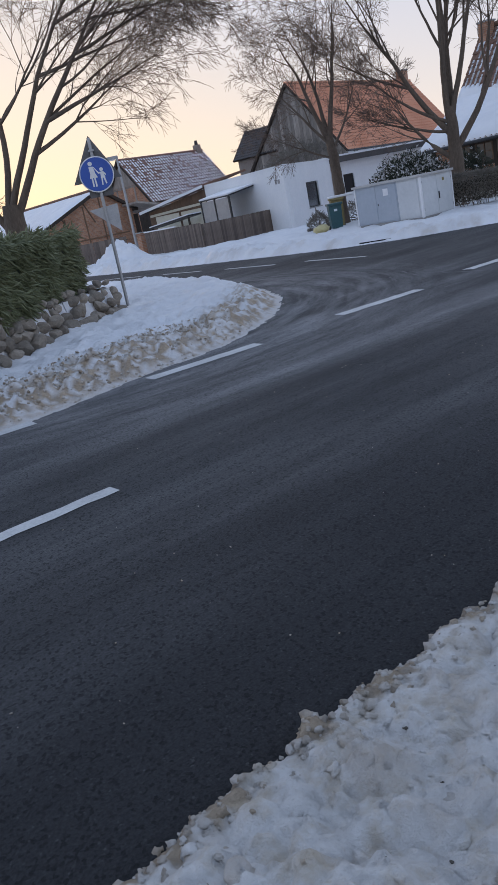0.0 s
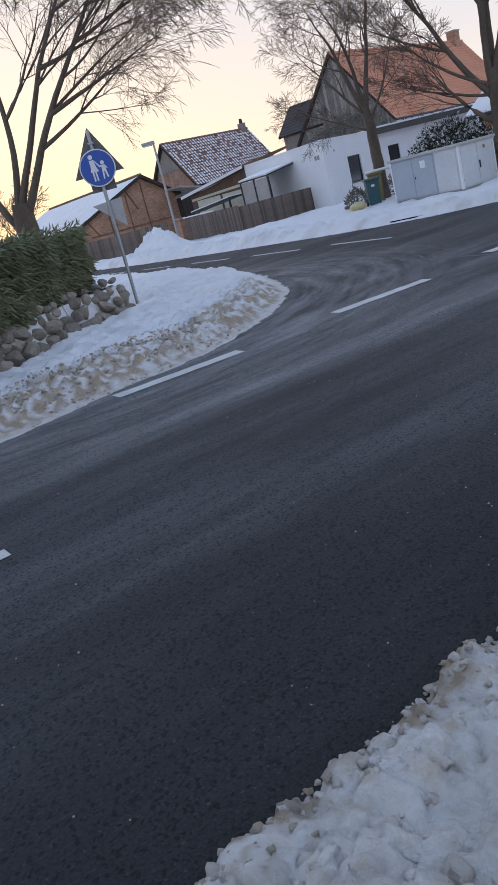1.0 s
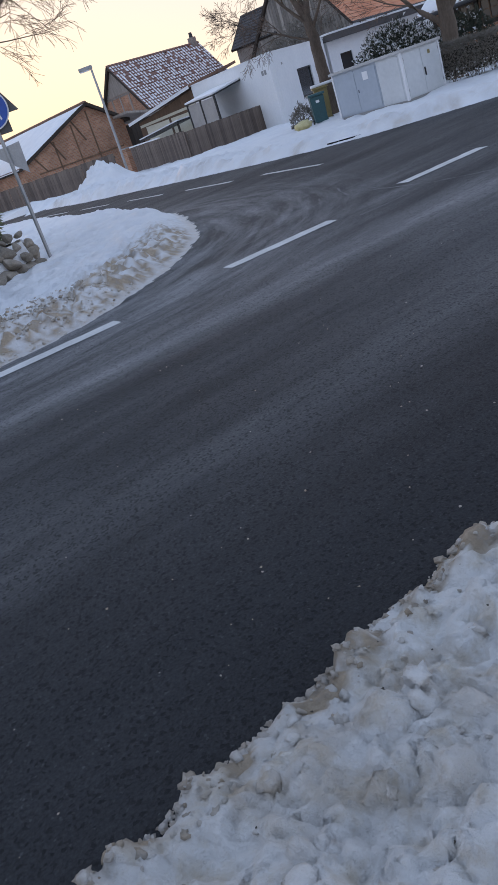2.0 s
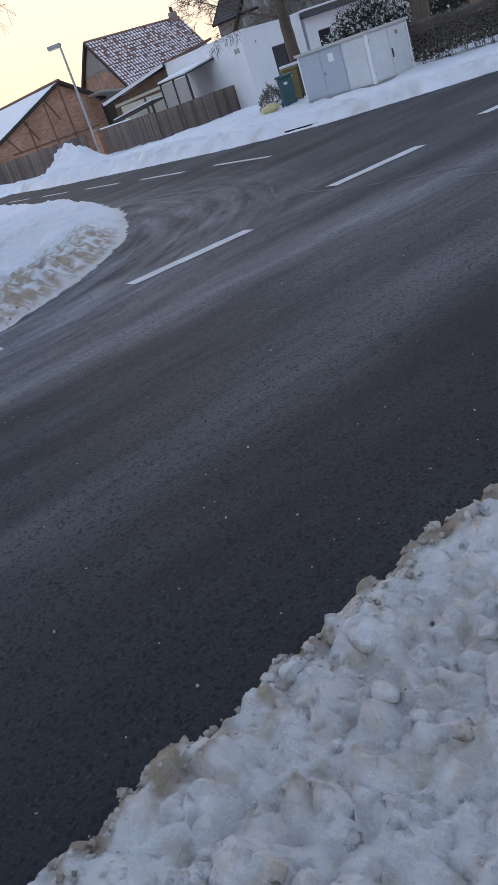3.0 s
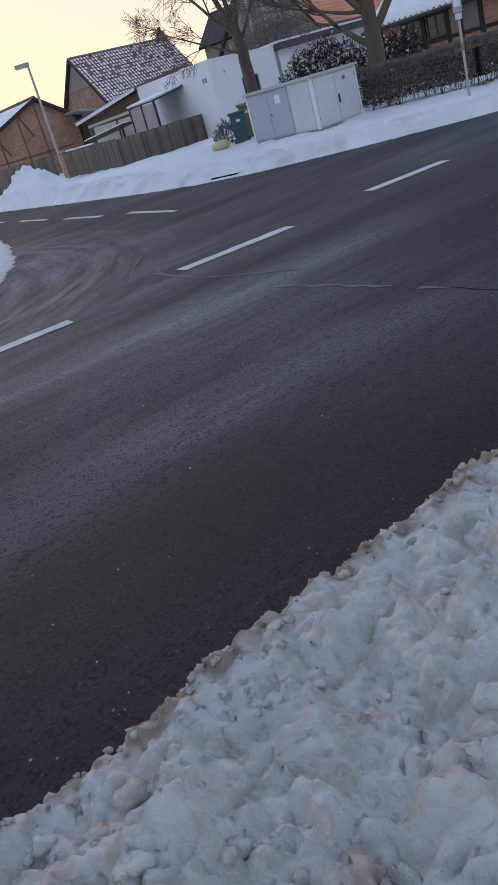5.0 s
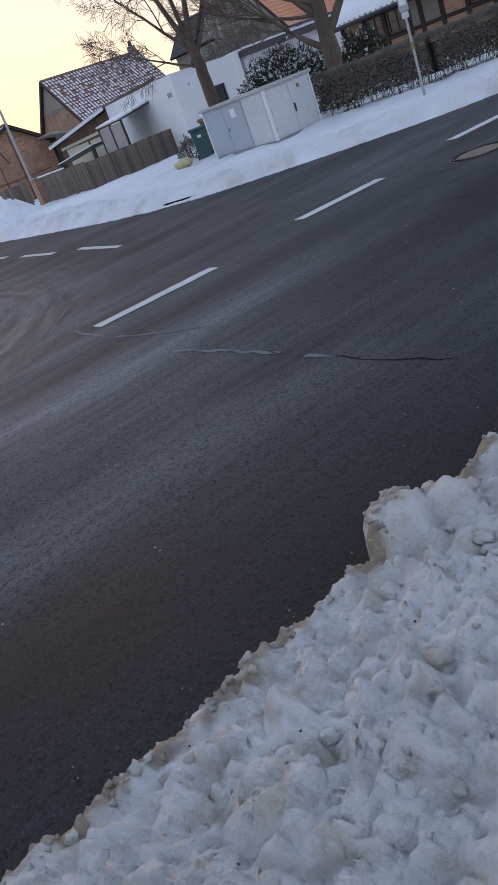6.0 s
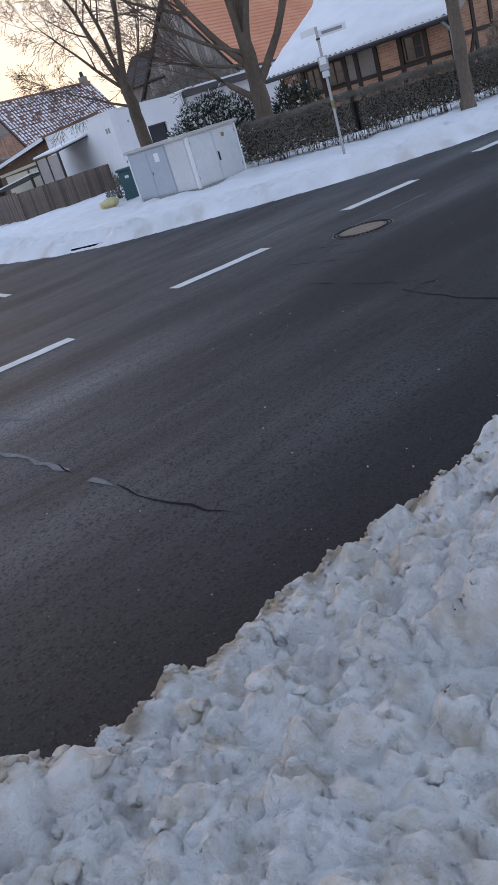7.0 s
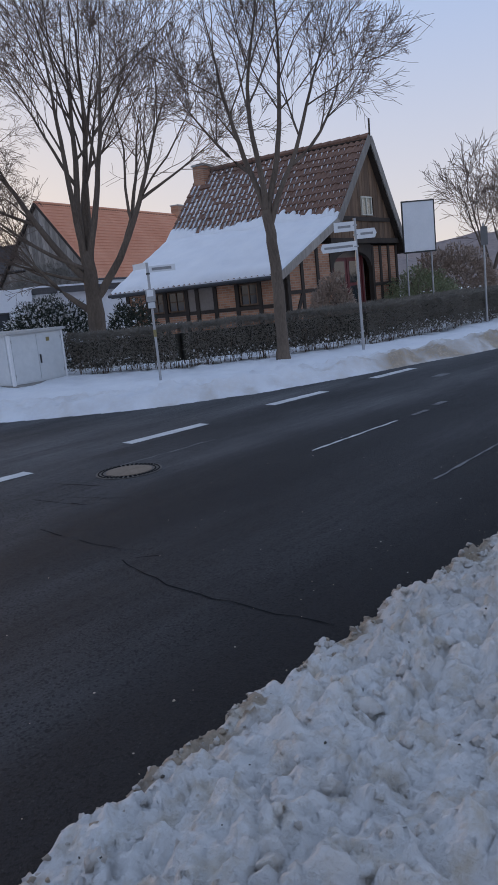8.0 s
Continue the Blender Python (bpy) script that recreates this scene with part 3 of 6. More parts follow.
def bank_height(x, y, s, n):
    """The ploughed bank beside the footway: a ragged toe of clods, a soft lumpy rise, a slope down to trodden snow."""
    toe = np.interp(s, *TOE) - 0.015 + 0.030 * (fbm(s * 9, n * 9, 4) - 0.5) * 2 + 0.045 * (fbm(s * 1.7, s * 0 + 3.1, 4) - 0.5) * 2
    d = toe - n
    late = smooth(6.5, 9.5, s)
    body = (0.10 + 0.085 * late) * (0.40 * smooth(-0.02, 0.09, d) + 0.60 * smooth(0.05, 0.75, d))
    fall = smooth(0.95, 1.7, d)
    body = body * (1 - fall) + 0.085 * fall
    rough = (1 - 0.45 * fall) * (0.85 + 0.30 * smooth(2.5, 5, s) + 0.1 * late)
    edge = smooth(-0.04, 0.05, d)
    wx, wy = s + 0.16 * (fbm(s * 4, n * 4, 4) - 0.5), n + 0.16 * (fbm(s * 4 + 50, n * 4, 4, 1) - 0.5)
    wx, wy = wx + 0.035 * (fbm(s * 17, n * 17, 3, 2) - 0.5), wy + 0.035 * (fbm(s * 17 + 9, n * 17, 3) - 0.5)
    patch = smooth(0.40, 0.62, fbm(s * 1.4, n * 1.4 + 7, 3, 1))
    clod = 0.060 * lumps(wx * 3.1, wy * 3.1, 1) ** 1.5 * (0.25 + 0.75 * patch) + 0.050 * lumps(wx * 6.7, wy * 6.7, 2) ** 1.5 * (0.35 + 0.65 * smooth(0.35, 0.6, fbm(s * 2.3 + 5, n * 2.3, 3)))
    clod = clod + 0.038 * lumps(wx * 12, wy * 12, 3) ** 1.5 + 0.020 * lumps(wx * 25, wy * 25, 4) ** 1.3 + 0.010 * lumps(wx * 44, wy * 44, 5)
    for scale, up, k in ((4.0, 0.07, 1), (9.0, 0.05, 2), (19.0, 0.022, 3)):
        inner, own = cells(wx * scale, wy * scale, k)
        clod = clod + (0.20 + 0.22 * late) * up * (own - 0.25) * smooth(0.0, 0.5, inner)
    crust = lumps(wx * 8.5 + 3, wy * 8.5, 6) * smooth(0.17, 0.07, d) * smooth(0.0, 0.04, d) * smooth(0.42, 0.58, fbm(s * 2.9, n * 0.5, 3, 2))
    soft = 0.07 * (fbm(s * 1.6, n * 1.6, 3) - 0.5) + 0.07 * (fbm(s * 4.2, n * 4.2, 3, 1) - 0.5) + rough * (0.075 * (fbm(s * 9, n * 9, 4, 2) - 0.5) + 0.045 * (fbm(s * 24, n * 24, 4, 2) - 0.5))
    h = body + edge * (rough * clod * (0.55 + 0.45 * smooth(0.0, 0.3, d)) + soft * smooth(-0.02, 0.25, d))
    h = h + 0.05 * crust - 0.14 * smooth(0.05, -0.03, d)
    for cs, cn, r, up in BLOCKS:
        rr = np.hypot(s - cs, n - cn) / r * (0.8 + 0.45 * fbm(s * 6 + cs, n * 6, 3))
        h = np.where(rr < 1, np.maximum(h, 0.06 + up * (1 - rr ** 4) + up * 0.6 * (fbm(s * 7, n * 7 + cs, 4) - 0.5) + 0.5 * clod), h)
    h = np.where(d < -0.08, np.where(np.hypot(s - BLOCKS[0][0], n - BLOCKS[0][1]) < 0.2, h, -0.1), h)
    dirt = 1.25 * smooth(0.22, 0.02, d) * smooth(0.25, 0.5, fbm(s * 3.6, n * 3.6, 3)) + 0.40 * smooth(0.53, 0.70, fbm(s * 2.6 + 40, n * 2.6, 4)) * smooth(1.3, 0.3, d)
    dirt = dirt + 0.35 * smooth(0.035, 0.075, clod) * smooth(0.8, 0.15, d) * smooth(0.45, 0.65, fbm(s * 5 + 3, n * 5, 3))
    dirt = dirt * (0.25 + 1.2 * smooth(0.36, 0.62, fbm(s * 13, n * 13, 4, 3)))
    return h, np.clip(dirt + 0.9 * crust + 0.10 * smooth(0.5, 1.6, d), 0, 1)


bank = height_sheet("snow_bank", np.concatenate([np.arange(-6, -1.5, 0.06), np.arange(-1.5, 14.0, 0.0135), np.arange(14.0, 22, 0.04), np.arange(22, 60, 0.25)]),
                    np.concatenate([np.arange(1.36, -0.6, -0.0135), np.arange(-0.6, -4, -0.08), np.arange(-4, -24, -1.0)]), road_xy, bank_height, mat=BANK_SNOW)
tagged(bank, "lumpy ploughed bank of dirty white snow beside the road", "snow bank", kind="structure")


def island_height(x, y, gx, gy):
    d = inside_distance(x, y, ISLAND) + 0.16 * (fbm(x * 2.2, y * 2.2, 4) - 0.5) + 0.10 * (fbm(x * 9, y * 9, 3) - 0.5)
    s, n = road_sn(x, y)
    near_main = smooth(12.5, 8.5, n)
    ridge = smooth(0.0, 0.35, d) * smooth(1.9, 0.9, d)
    clods = lumps(x * 5, y * 5, 1) * 0.6 + lumps(x * 11, y * 11, 2) * 0.4
    h = 0.14 * smooth(-0.02, 0.6, d) + ridge * (0.03 * near_main + 0.04) + ridge * (clods * 0.07 + 0.07 * np.abs(fbm(x * 7, y * 7, 4) - 0.5) + 0.10 * (fbm(x * 15, y * 15, 3, 1) - 0.5)) * near_main + 0.03 * clods * ridge
    h = h + smooth(0, 0.3, d) * (0.14 * (fbm(x * 1.1, y * 1.1, 3) - 0.5) + 0.14 * (fbm(x * 4, y * 4, 4, 1) - 0.5) + 0.06 * (fbm(x * 10, y * 10, 4, 2) - 0.5))
    foot = lumps(x * 2.1, y * 2.1, 3)
    h = h - 0.11 * foot * smooth(1.2, 1.8, d) * smooth(4.5, 3.0, d)
    h = np.where(d < -0.05, -0.1, h)
    dirt = near_main * smooth(1.5, 0.6, d) * smooth(0.0, 0.22, d) * (0.35 + 0.9 * smooth(0.3, 0.65, fbm(x * 17, y * 17, 4))) * smooth(1.6 - 0.07 * (n - 6), 0.5, d) + 0.65 * smooth(0.25, 0.0, d) + 0.3 * smooth(0.58, 0.75, fbm(x * 1.2 + 5, y * 1.2, 3)) * smooth(1.2, 2, d)
    return h, np.clip(dirt, 0, 1)


isle = height_sheet("snow_verge", np.concatenate([np.arange(-70, -10, 2.0), np.arange(-10, 0.4, 0.045)]),
                    np.concatenate([np.arange(-9, 4, 1.0), np.arange(4, 22, 0.05), np.arange(22, 40, 0.5)]), lambda a, b: (a, b), island_height)
tagged(isle, "snowy verge with a brown ridge of ploughed slush", "snow verge", kind="structure")


def far_height(x, y, gx, gy):
    d = inside_distance(x, y, FAR) + 0.12 * (fbm(x * 1.8, y * 1.8, 4) - 0.5)
    ridge = smooth(0.05, 0.45, d) * smooth(1.9, 0.8, d)
    clods = np.clip((fbm(x * 2.6, y * 2.6, 5, 1) - 0.36) * 2.6, 0, 1) * 0.75 + 0.25 * lumps(x * 7 + fbm(x * 6, y * 6, 3), y * 7, 2)
    h = 0.11 * smooth(-0.02, 0.35, d) + ridge * (0.07 + 0.17 * clods) + ridge * 0.12 * (fbm(x * 8, y * 8, 4, 2) - 0.5) + smooth(0, 0.3, d) * (0.18 * (fbm(x * 0.9, y * 0.9, 4) - 0.5) + 0.12 * (fbm(x * 3, y * 3, 4, 1) - 0.5))
    far_left = smooth(1.0, -1.5, x)
    h = h + far_left * smooth(0.2, 1.2, d) * smooth(3.2, 1.6, d) * (0.03 + 0.12 * clods)
    heap = np.hypot(x + 8.3, y - 36.6)
    h = h + 0.85 * np.clip(1 - heap / 1.7, 0, 1) ** 1.2 + 0.38 * smooth(1.6, 0.5, heap) * clods
    h = np.where(d < -0.05, -0.1, h)
    dirt = 0.4 * smooth(0.6, 0.0, d) * smooth(0.3, 0.65, fbm(x * 1.5, y * 1.5, 3)) + 0.25 * smooth(0.52, 0.7, fbm(x * 2.4, y * 2.4, 4)) * smooth(2.5, 1.2, d) + 1.1 * smooth(10.5, 12.5, x) * smooth(1.5, 0.5, d) * fbm(x, y, 3) + 0.4 * ridge * fbm(x * 2, y * 2, 3)
    return h, np.clip(dirt, 0, 1)


far = height_sheet("snow_pavement", np.concatenate([np.arange(-60, -14, 2.0), np.arange(-14, 22, 0.07), np.arange(22, 90, 1.5)]),
                   np.concatenate([np.arange(19.5, 37, 0.07), np.arange(37, 140, 2.0)]), lambda a, b: (a, b), far_height)
tagged(far, "snow-covered pavement with a ploughed ridge at the kerb", "pavement", kind="structure")


def clods(name, count, place, mat, label, seed):
    """Loose lumps of snow broken off the bank, too many to pick apart."""
    rnd = random.Random(seed)
    base = bmesh.new()
    bmesh.ops.create_icosphere(base, subdivisions=2, radius=1.0)
    co = np.array([v.co[:] for v in base.verts])
    tri = np.array([[v.index for v in f.verts] for f in base.faces])
    base.free()
    verts, faces, dirt = [], [], []
    for k in range(count):
        x, y, z, r, grime = place(rnd)
        w = np.array([1 + 0.8 * noise.noise(Vector(c * 1.5) + Vector((k * 2.1, 0, 0))) + 0.5 * noise.noise(Vector(c * 3.2) + Vector((0, k * 1.7, 0))) for c in co])
        p = co * w[:, None] * (r * np.array([rnd.uniform(0.8, 1.4), rnd.uniform(0.8, 1.3), rnd.uniform(0.6, 0.95)]))
        a = rnd.uniform(0, 6.3)
        q = p.copy()
        q[:, 0], q[:, 1] = p[:, 0] * math.cos(a) - p[:, 1] * math.sin(a), p[:, 0] * math.sin(a) + p[:, 1] * math.cos(a)
        faces += (tri + len(verts)).tolist()
        verts += (q + np.array([x, y, z])).tolist()
        dirt += [grime] * len(co)
    me = raw_mesh(name, verts, faces, mat)
    at = me.attributes.new("dirt", 'FLOAT', 'POINT')
    at.data.foreach_set("value", np.array(dirt, np.float32))
    return tagged(new(name, me), label, "snow", kind="stuff")


def bank_spot(rnd):
    s = rnd.uniform(-1.0, 17)
    one = lambda n: bank_height(None, None, np.array([s]), np.array([n]))[0].item()
    toe = np.interp(s, *TOE).item()
    if rnd.random() < 0.80:
        n = toe - abs(rnd.gauss(0.0, 0.085)) - 0.012
        r = rnd.choice((0.003, 0.004, 0.006, 0.008, 0.011, 0.014)) * rnd.uniform(0.7, 1.3)
        grime = rnd.uniform(0.45, 1.0)
    else:
        n = toe - rnd.uniform(0.1, 1.1)
        r = rnd.choice((0.006, 0.009, 0.014, 0.02, 0.03)) * rnd.uniform(0.7, 1.3)
        grime = rnd.choice((0.0, 0.1, 0.3, 0.6))
    x, y = road_xy(s, n)
    return x, y, max(0.0, one(n)) - r * 0.15, r, grime


clods("loose_snow", 4600, bank_spot, BANK_SNOW, "loose dirty clods of snow along the bank", 21)


def grit_spot(rnd):
    s, n = rnd.uniform(-1, 18), 0.95 + rnd.random() ** 2 * 3.4
    x, y = road_xy(s, n)
    r = rnd.choice((0.002, 0.0025, 0.003, 0.004)) * rnd.uniform(0.7, 1.3)
    return x, y, r * 0.3, r, rnd.choice((0.8, 0.9, 1.0, 1.0))


clods("road_grit", 320, grit_spot, BANK_SNOW, "crumbs of ice and grit strewn over the asphalt", 22)


def slush_spot(rnd):
    k = rnd.randrange(0, 5)
    (ax, ay), (bx, by) = ISLAND[k], ISLAND[k + 1]
    f, off = (1 - 0.12 * rnd.random() if k == 0 else rnd.random()), abs(rnd.gauss(0.65, 0.35))
    ex, ey = bx - ax, by - ay
    ln = math.hypot(ex, ey)
    x, y = ax + ex * f - ey / ln * off, ay + ey * f + ex / ln * off
    z = island_height(np.array([x]), np.array([y]), None, None)[0].item()
    r = rnd.choice((0.006, 0.010, 0.016)) * rnd.uniform(0.7, 1.3)
    return x, y, max(0, z) + r * 0.1, r, rnd.uniform(0.45, 1.0)


clods("loose_slush", 2600, slush_spot, BANK_SNOW, "brown clods of slush on the verge's ridge", 23)


def speck_spot(rnd):
    s, n = rnd.uniform(-1, 15), rnd.uniform(-0.3, 0.9)
    x, y = road_xy(s, n)
    r = rnd.choice((0.002, 0.003, 0.005)) * rnd.uniform(0.7, 1.3)
    return x, y, bank_height(None, None, np.array([s]), np.array([n]))[0].item() + r * 0.2, r, 1.0


clods("dark_grit", 150, speck_spot, EARTH, "dark crumbs of soil and leaves on the snow", 25)

# stretches of kerb laid bare at the pavement's edge
for x0, y0, x1, y1 in ((2.0, 21.28, 3.0, 20.72), (3.3, 20.72, 4.5, 20.22)):
    bm = bmesh.new()
    beam(bm, (x0, y0, 0.0), (x1, y1, 0.0), 0.08, 0.055, (0, 0, 1))
    bmesh.ops.bevel(bm, geom=bm.edges[:], offset=0.015, segments=2, affect='EDGES')
    kerb = new("kerb", finish("kerb", bm, TAR))
    tagged(kerb, "dark wet kerbstone laid bare in the snow", "kerb", kind="structure")


# ---------------------------------------------------------------- switch cabinet
def switch_cabinet():
    """A steel cabinet on a low plinth: a long front in two tones, a narrower side with double doors, one projecting lid."""
    W, D, H = 2.84, 1.62, 1.40
    c = thing("switch_cabinet", 2.405, 27.72, 0.0, -46.3, "light grey steel street switch cabinet standing in snow", "cabinet")
    part("plinth", boxed(0.03, 0.03, -0.05, W - 0.03, D - 0.03, 0.16), CONCRETE, c)
    part("left_body", boxed(0, 0, 0.16, 1.86, D, H, bevel=0.012), GREY_PAINT_DARK, c, "blue-grey cabinet body")
    part("right_body", boxed(1.866, 0.0, 0.16, W, D, H, bevel=0.012), GREY_PAINT, c)
    lid = boxed(-0.07, -0.07, H, W + 0.07, D + 0.06, H + 0.075, bevel=0.012)
    part("lid", lid, LID_PAINT, c, "weathered pale grey lid with a drip edge")
    for x0, x1, m in ((0.06, 0.93, GREY_PAINT_DARK), (0.945, 1.82, GREY_PAINT_DARK), (1.91, 2.72, GREY_PAINT)):
        door = part("door", boxed(x0, -0.014, 0.20, x1, 0.004, H - 0.04, bevel=0.005), m, c)
        if x0 == 0.945:
            part("keyhole", boxed(x0 + 0.05, -0.022, 0.72, x0 + 0.08, -0.013, 0.80, bevel=0.003), DARK_METAL, door, "small dark lock")
    for y0, y1 in ((0.07, 0.80), (0.815, D - 0.07)):
        door = part("door", boxed(W - 0.004, y0, 0.20, W + 0.014, y1, H - 0.04, bevel=0.005), GREY_PAINT, c)
        if y0 > 0.5:
            part("handle", boxed(W + 0.012, y0 + 0.03, 0.62, W + 0.045, y0 + 0.065, 0.84, bevel=0.006), DARK_METAL, door, "black swing handle")
        for z in (0.34, 1.18):
            part("hinge", tube(bmesh.new(), (W + 0.016, y0 if y0 < 0.5 else y1, z), (W + 0.016, y0 if y0 < 0.5 else y1, z + 0.08), 0.012, sides=8), STEEL, door)
    part("edge_strip", boxed(W - 0.05, -0.022, 0.14, W + 0.022, 0.05, H - 0.004, bevel=0.006), SIGN_WHITE, c, "pale upright edge strip")
    part("edge_strip", boxed(W - 0.03, D - 0.045, 0.14, W + 0.022, D + 0.012, H - 0.004, bevel=0.006), SIGN_WHITE, c, "pale upright edge strip")
    part("edge_strip", boxed(-0.012, -0.02, 0.14, 0.045, 0.03, H - 0.004, bevel=0.006), SIGN_WHITE, c, "pale upright edge strip")
    part("notice", boxed(1.28, -0.020, 1.02, 1.50, -0.0145, 1.24), SIGN_WHITE, c, "small white notice plate")
    part("warning_plate", boxed(W + 0.0145, 1.10, 1.15, W + 0.020, 1.20, 1.25), BIN_YELLOW, c, "small yellow warning plate")
    return c


switch_cabinet()


# ---------------------------------------------------------------- posts and signs
def bars(parent, x, y, z, w, rows, h=0.035, gap=0.06, out=(0, -1, 0), mat=None):
    """Lettering that cannot be read, as plain bars on a plate."""
    for i in range(rows):
        bm = bmesh.new()
        box(bm, x, y, z - i * gap - h, x + w * (1 if i % 2 == 0 else 0.7), y + 0.003, z - i * gap)
        part("lettering", bm, mat or SIGN_INK, parent)


def foot_sign():
    """A round blue footpath sign, with the backs of two signs for the other direction on the same tube."""
    x, y = -3.08, 15.1
    g = thing("footpath_sign", x, y, 0.15, 0, "round blue footpath sign on a grey steel post in snow", "traffic sign")
    g.scale = (1.09, 1.09, 1.09)
    part("post", tube(bmesh.new(), (0, 0, -0.1), (0, 0, 2.98), 0.030, sides=14), STEEL, g)
    face = Vector((0.26, -1, 0)).normalized()
    rot = pose(0, 0, 0, 0, 0, math.degrees(math.atan2(face.x, -face.y)))
    def placed(bm):
        bm.transform(rot)
        return bm
    part("disc", placed(tube(bmesh.new(), (0, -0.055, 2.36), (0, -0.045, 2.36), 0.305, sides=48)), SIGN_WHITE, g, "pale rim of the round sign")
    part("disc_face", placed(tube(bmesh.new(), (0, -0.060, 2.36), (0, -0.054, 2.36), 0.285, sides=48)), SIGN_BLUE, g, "blue sign face")
    pic = bmesh.new()
    def poly(pts):
        slab(pic, [(px * 0.92, -0.064, 2.36 + pz * 0.92) for px, pz in pts], (0, 0.004, 0))
    def disc(cx, cz, r):
        poly([(cx + r * math.cos(k * math.tau / 14), cz + r * math.sin(k * math.tau / 14)) for k in range(14)])
    disc(-0.085, 0.205, 0.042)
    poly([(-0.125, 0.15), (-0.045, 0.15), (-0.02, 0.02), (0.01, -0.06), (-0.145, -0.06), (-0.12, 0.02)])
    poly([(-0.05, 0.15), (-0.03, 0.14), (0.055, 0.02), (0.035, 0.0)])
    poly([(-0.115, -0.06), (-0.085, -0.06), (-0.085, -0.22), (-0.115, -0.22)])
    poly([(-0.065, -0.06), (-0.035, -0.06), (-0.030, -0.22), (-0.060, -0.22)])
    disc(0.105, 0.075, 0.036)
    poly([(0.075, 0.035), (0.135, 0.035), (0.15, -0.08), (0.065, -0.08)])
    poly([(0.075, 0.035), (0.07, 0.005), (0.035, 0.0), (0.035, 0.02)])
    poly([(0.135, 0.035), (0.18, -0.03), (0.165, -0.045), (0.13, 0.0)])
    poly([(0.070, -0.08), (0.098, -0.08), (0.085, -0.21), (0.060, -0.21)])
    poly([(0.112, -0.08), (0.145, -0.08), (0.165, -0.19), (0.138, -0.20)])
    part("pictogram", placed(pic), SIGN_WHITE, g, "white pictogram of two walkers")
    tri = bmesh.new()
    slab(tri, [(-0.43, 0.040, 2.25), (0.43, 0.040, 2.25), (0.0, 0.040, 3.02)], (0, 0.006, 0))
    part("triangle_back", placed(tri), SIGN_BACK, g, "dark grey back of a triangular sign")
    part("plate_back", placed(boxed(-0.2, 0.042, 1.98, 0.22, 0.048, 2.20)), SIGN_BACK, g, "grey back of a small plate")
    for z in (2.2, 2.5, 2.75):
        part("clamp", placed(boxed(-0.05, -0.045, z, 0.05, 0.045, z + 0.03)), STEEL, g)
    yl = bmesh.new()
    slab(yl, [(-0.28, 0.040, 1.78), (0.24, 0.040, 1.82), (0.22, 0.040, 1.33)], (0, 0.006, 0))
    part("lower_plate", placed(yl), STEEL, g, "pale grey back of a pointed plate")
    return g


foot_sign()


def street_lamp():
    g = thing("street_lamp", -8.85, 42.4, 0.0, 0, "slender grey street lamp beside a brick pillar", "street lamp")
    part("mast", tube(bmesh.new(), (0, 0, -0.1), (0, 0, 5.3), 0.085, 0.05, 14), STEEL, g)
    part("base_sleeve", tube(bmesh.new(), (0, 0, -0.1), (0, 0, 0.75), 0.095, 0.085, 14), CONCRETE, g)
    head = boxed(-0.62, -0.11, 5.25, 0.06, 0.11, 5.42, bevel=0.04)
    lamp = part("lamp_head", head, CONCRETE, g)
    part("lamp_cover", boxed(-0.58, -0.085, 5.21, -0.10, 0.085, 5.255, bevel=0.015), SIGN_WHITE, lamp)


street_lamp()


def street_name_post():
    g = thing("street_name_post", 7.95, 23.8, 0.08, -8, "grey post with two street name blades in snow", "street sign")
    part("post", tube(bmesh.new(), (0, 0, -0.1), (0, 0, 2.62), 0.030, sides=12), STEEL, g)
    b1 = part("name_blade", boxed(0.04, -0.012, 2.40, 0.62, 0.012, 2.54, bevel=0.004), SIGN_WHITE, g)
    bars(b1, 0.10, -0.0155, 2.50, 0.44, 1, 0.06)
    bm = boxed(0.04, -0.012, 2.50, 0.60, 0.012, 2.63, bevel=0.004)
    bm.transform(pose(0, 0, 0, 0, 0, 130))
    part("name_blade", bm, SIGN_WHITE, g, "white blade seen at a slant")
    box1 = part("meter_box", boxed(-0.10, -0.06, 1.76, 0.10, 0.10, 2.04, bevel=0.01), STEEL, g, "small grey box")
    part("meter_face", boxed(-0.07, -0.066, 1.88, 0.07, -0.058, 2.02), SIGN_WHITE, box1)
    part("lower_box", boxed(-0.075, -0.05, 1.62, 0.075, 0.08, 1.75, bevel=0.01), GREY_PAINT, g)
    part("yellow_band", tube(bmesh.new(), (0, 0, 0.98), (0, 0, 1.14), 0.036, sides=12), BIN_YELLOW, g, "yellow band round the post")
    part("collar", tube(bmesh.new(), (0, 0, 2.36), (0, 0, 2.40), 0.045, sides=12), DARK_METAL, g)


street_name_post()


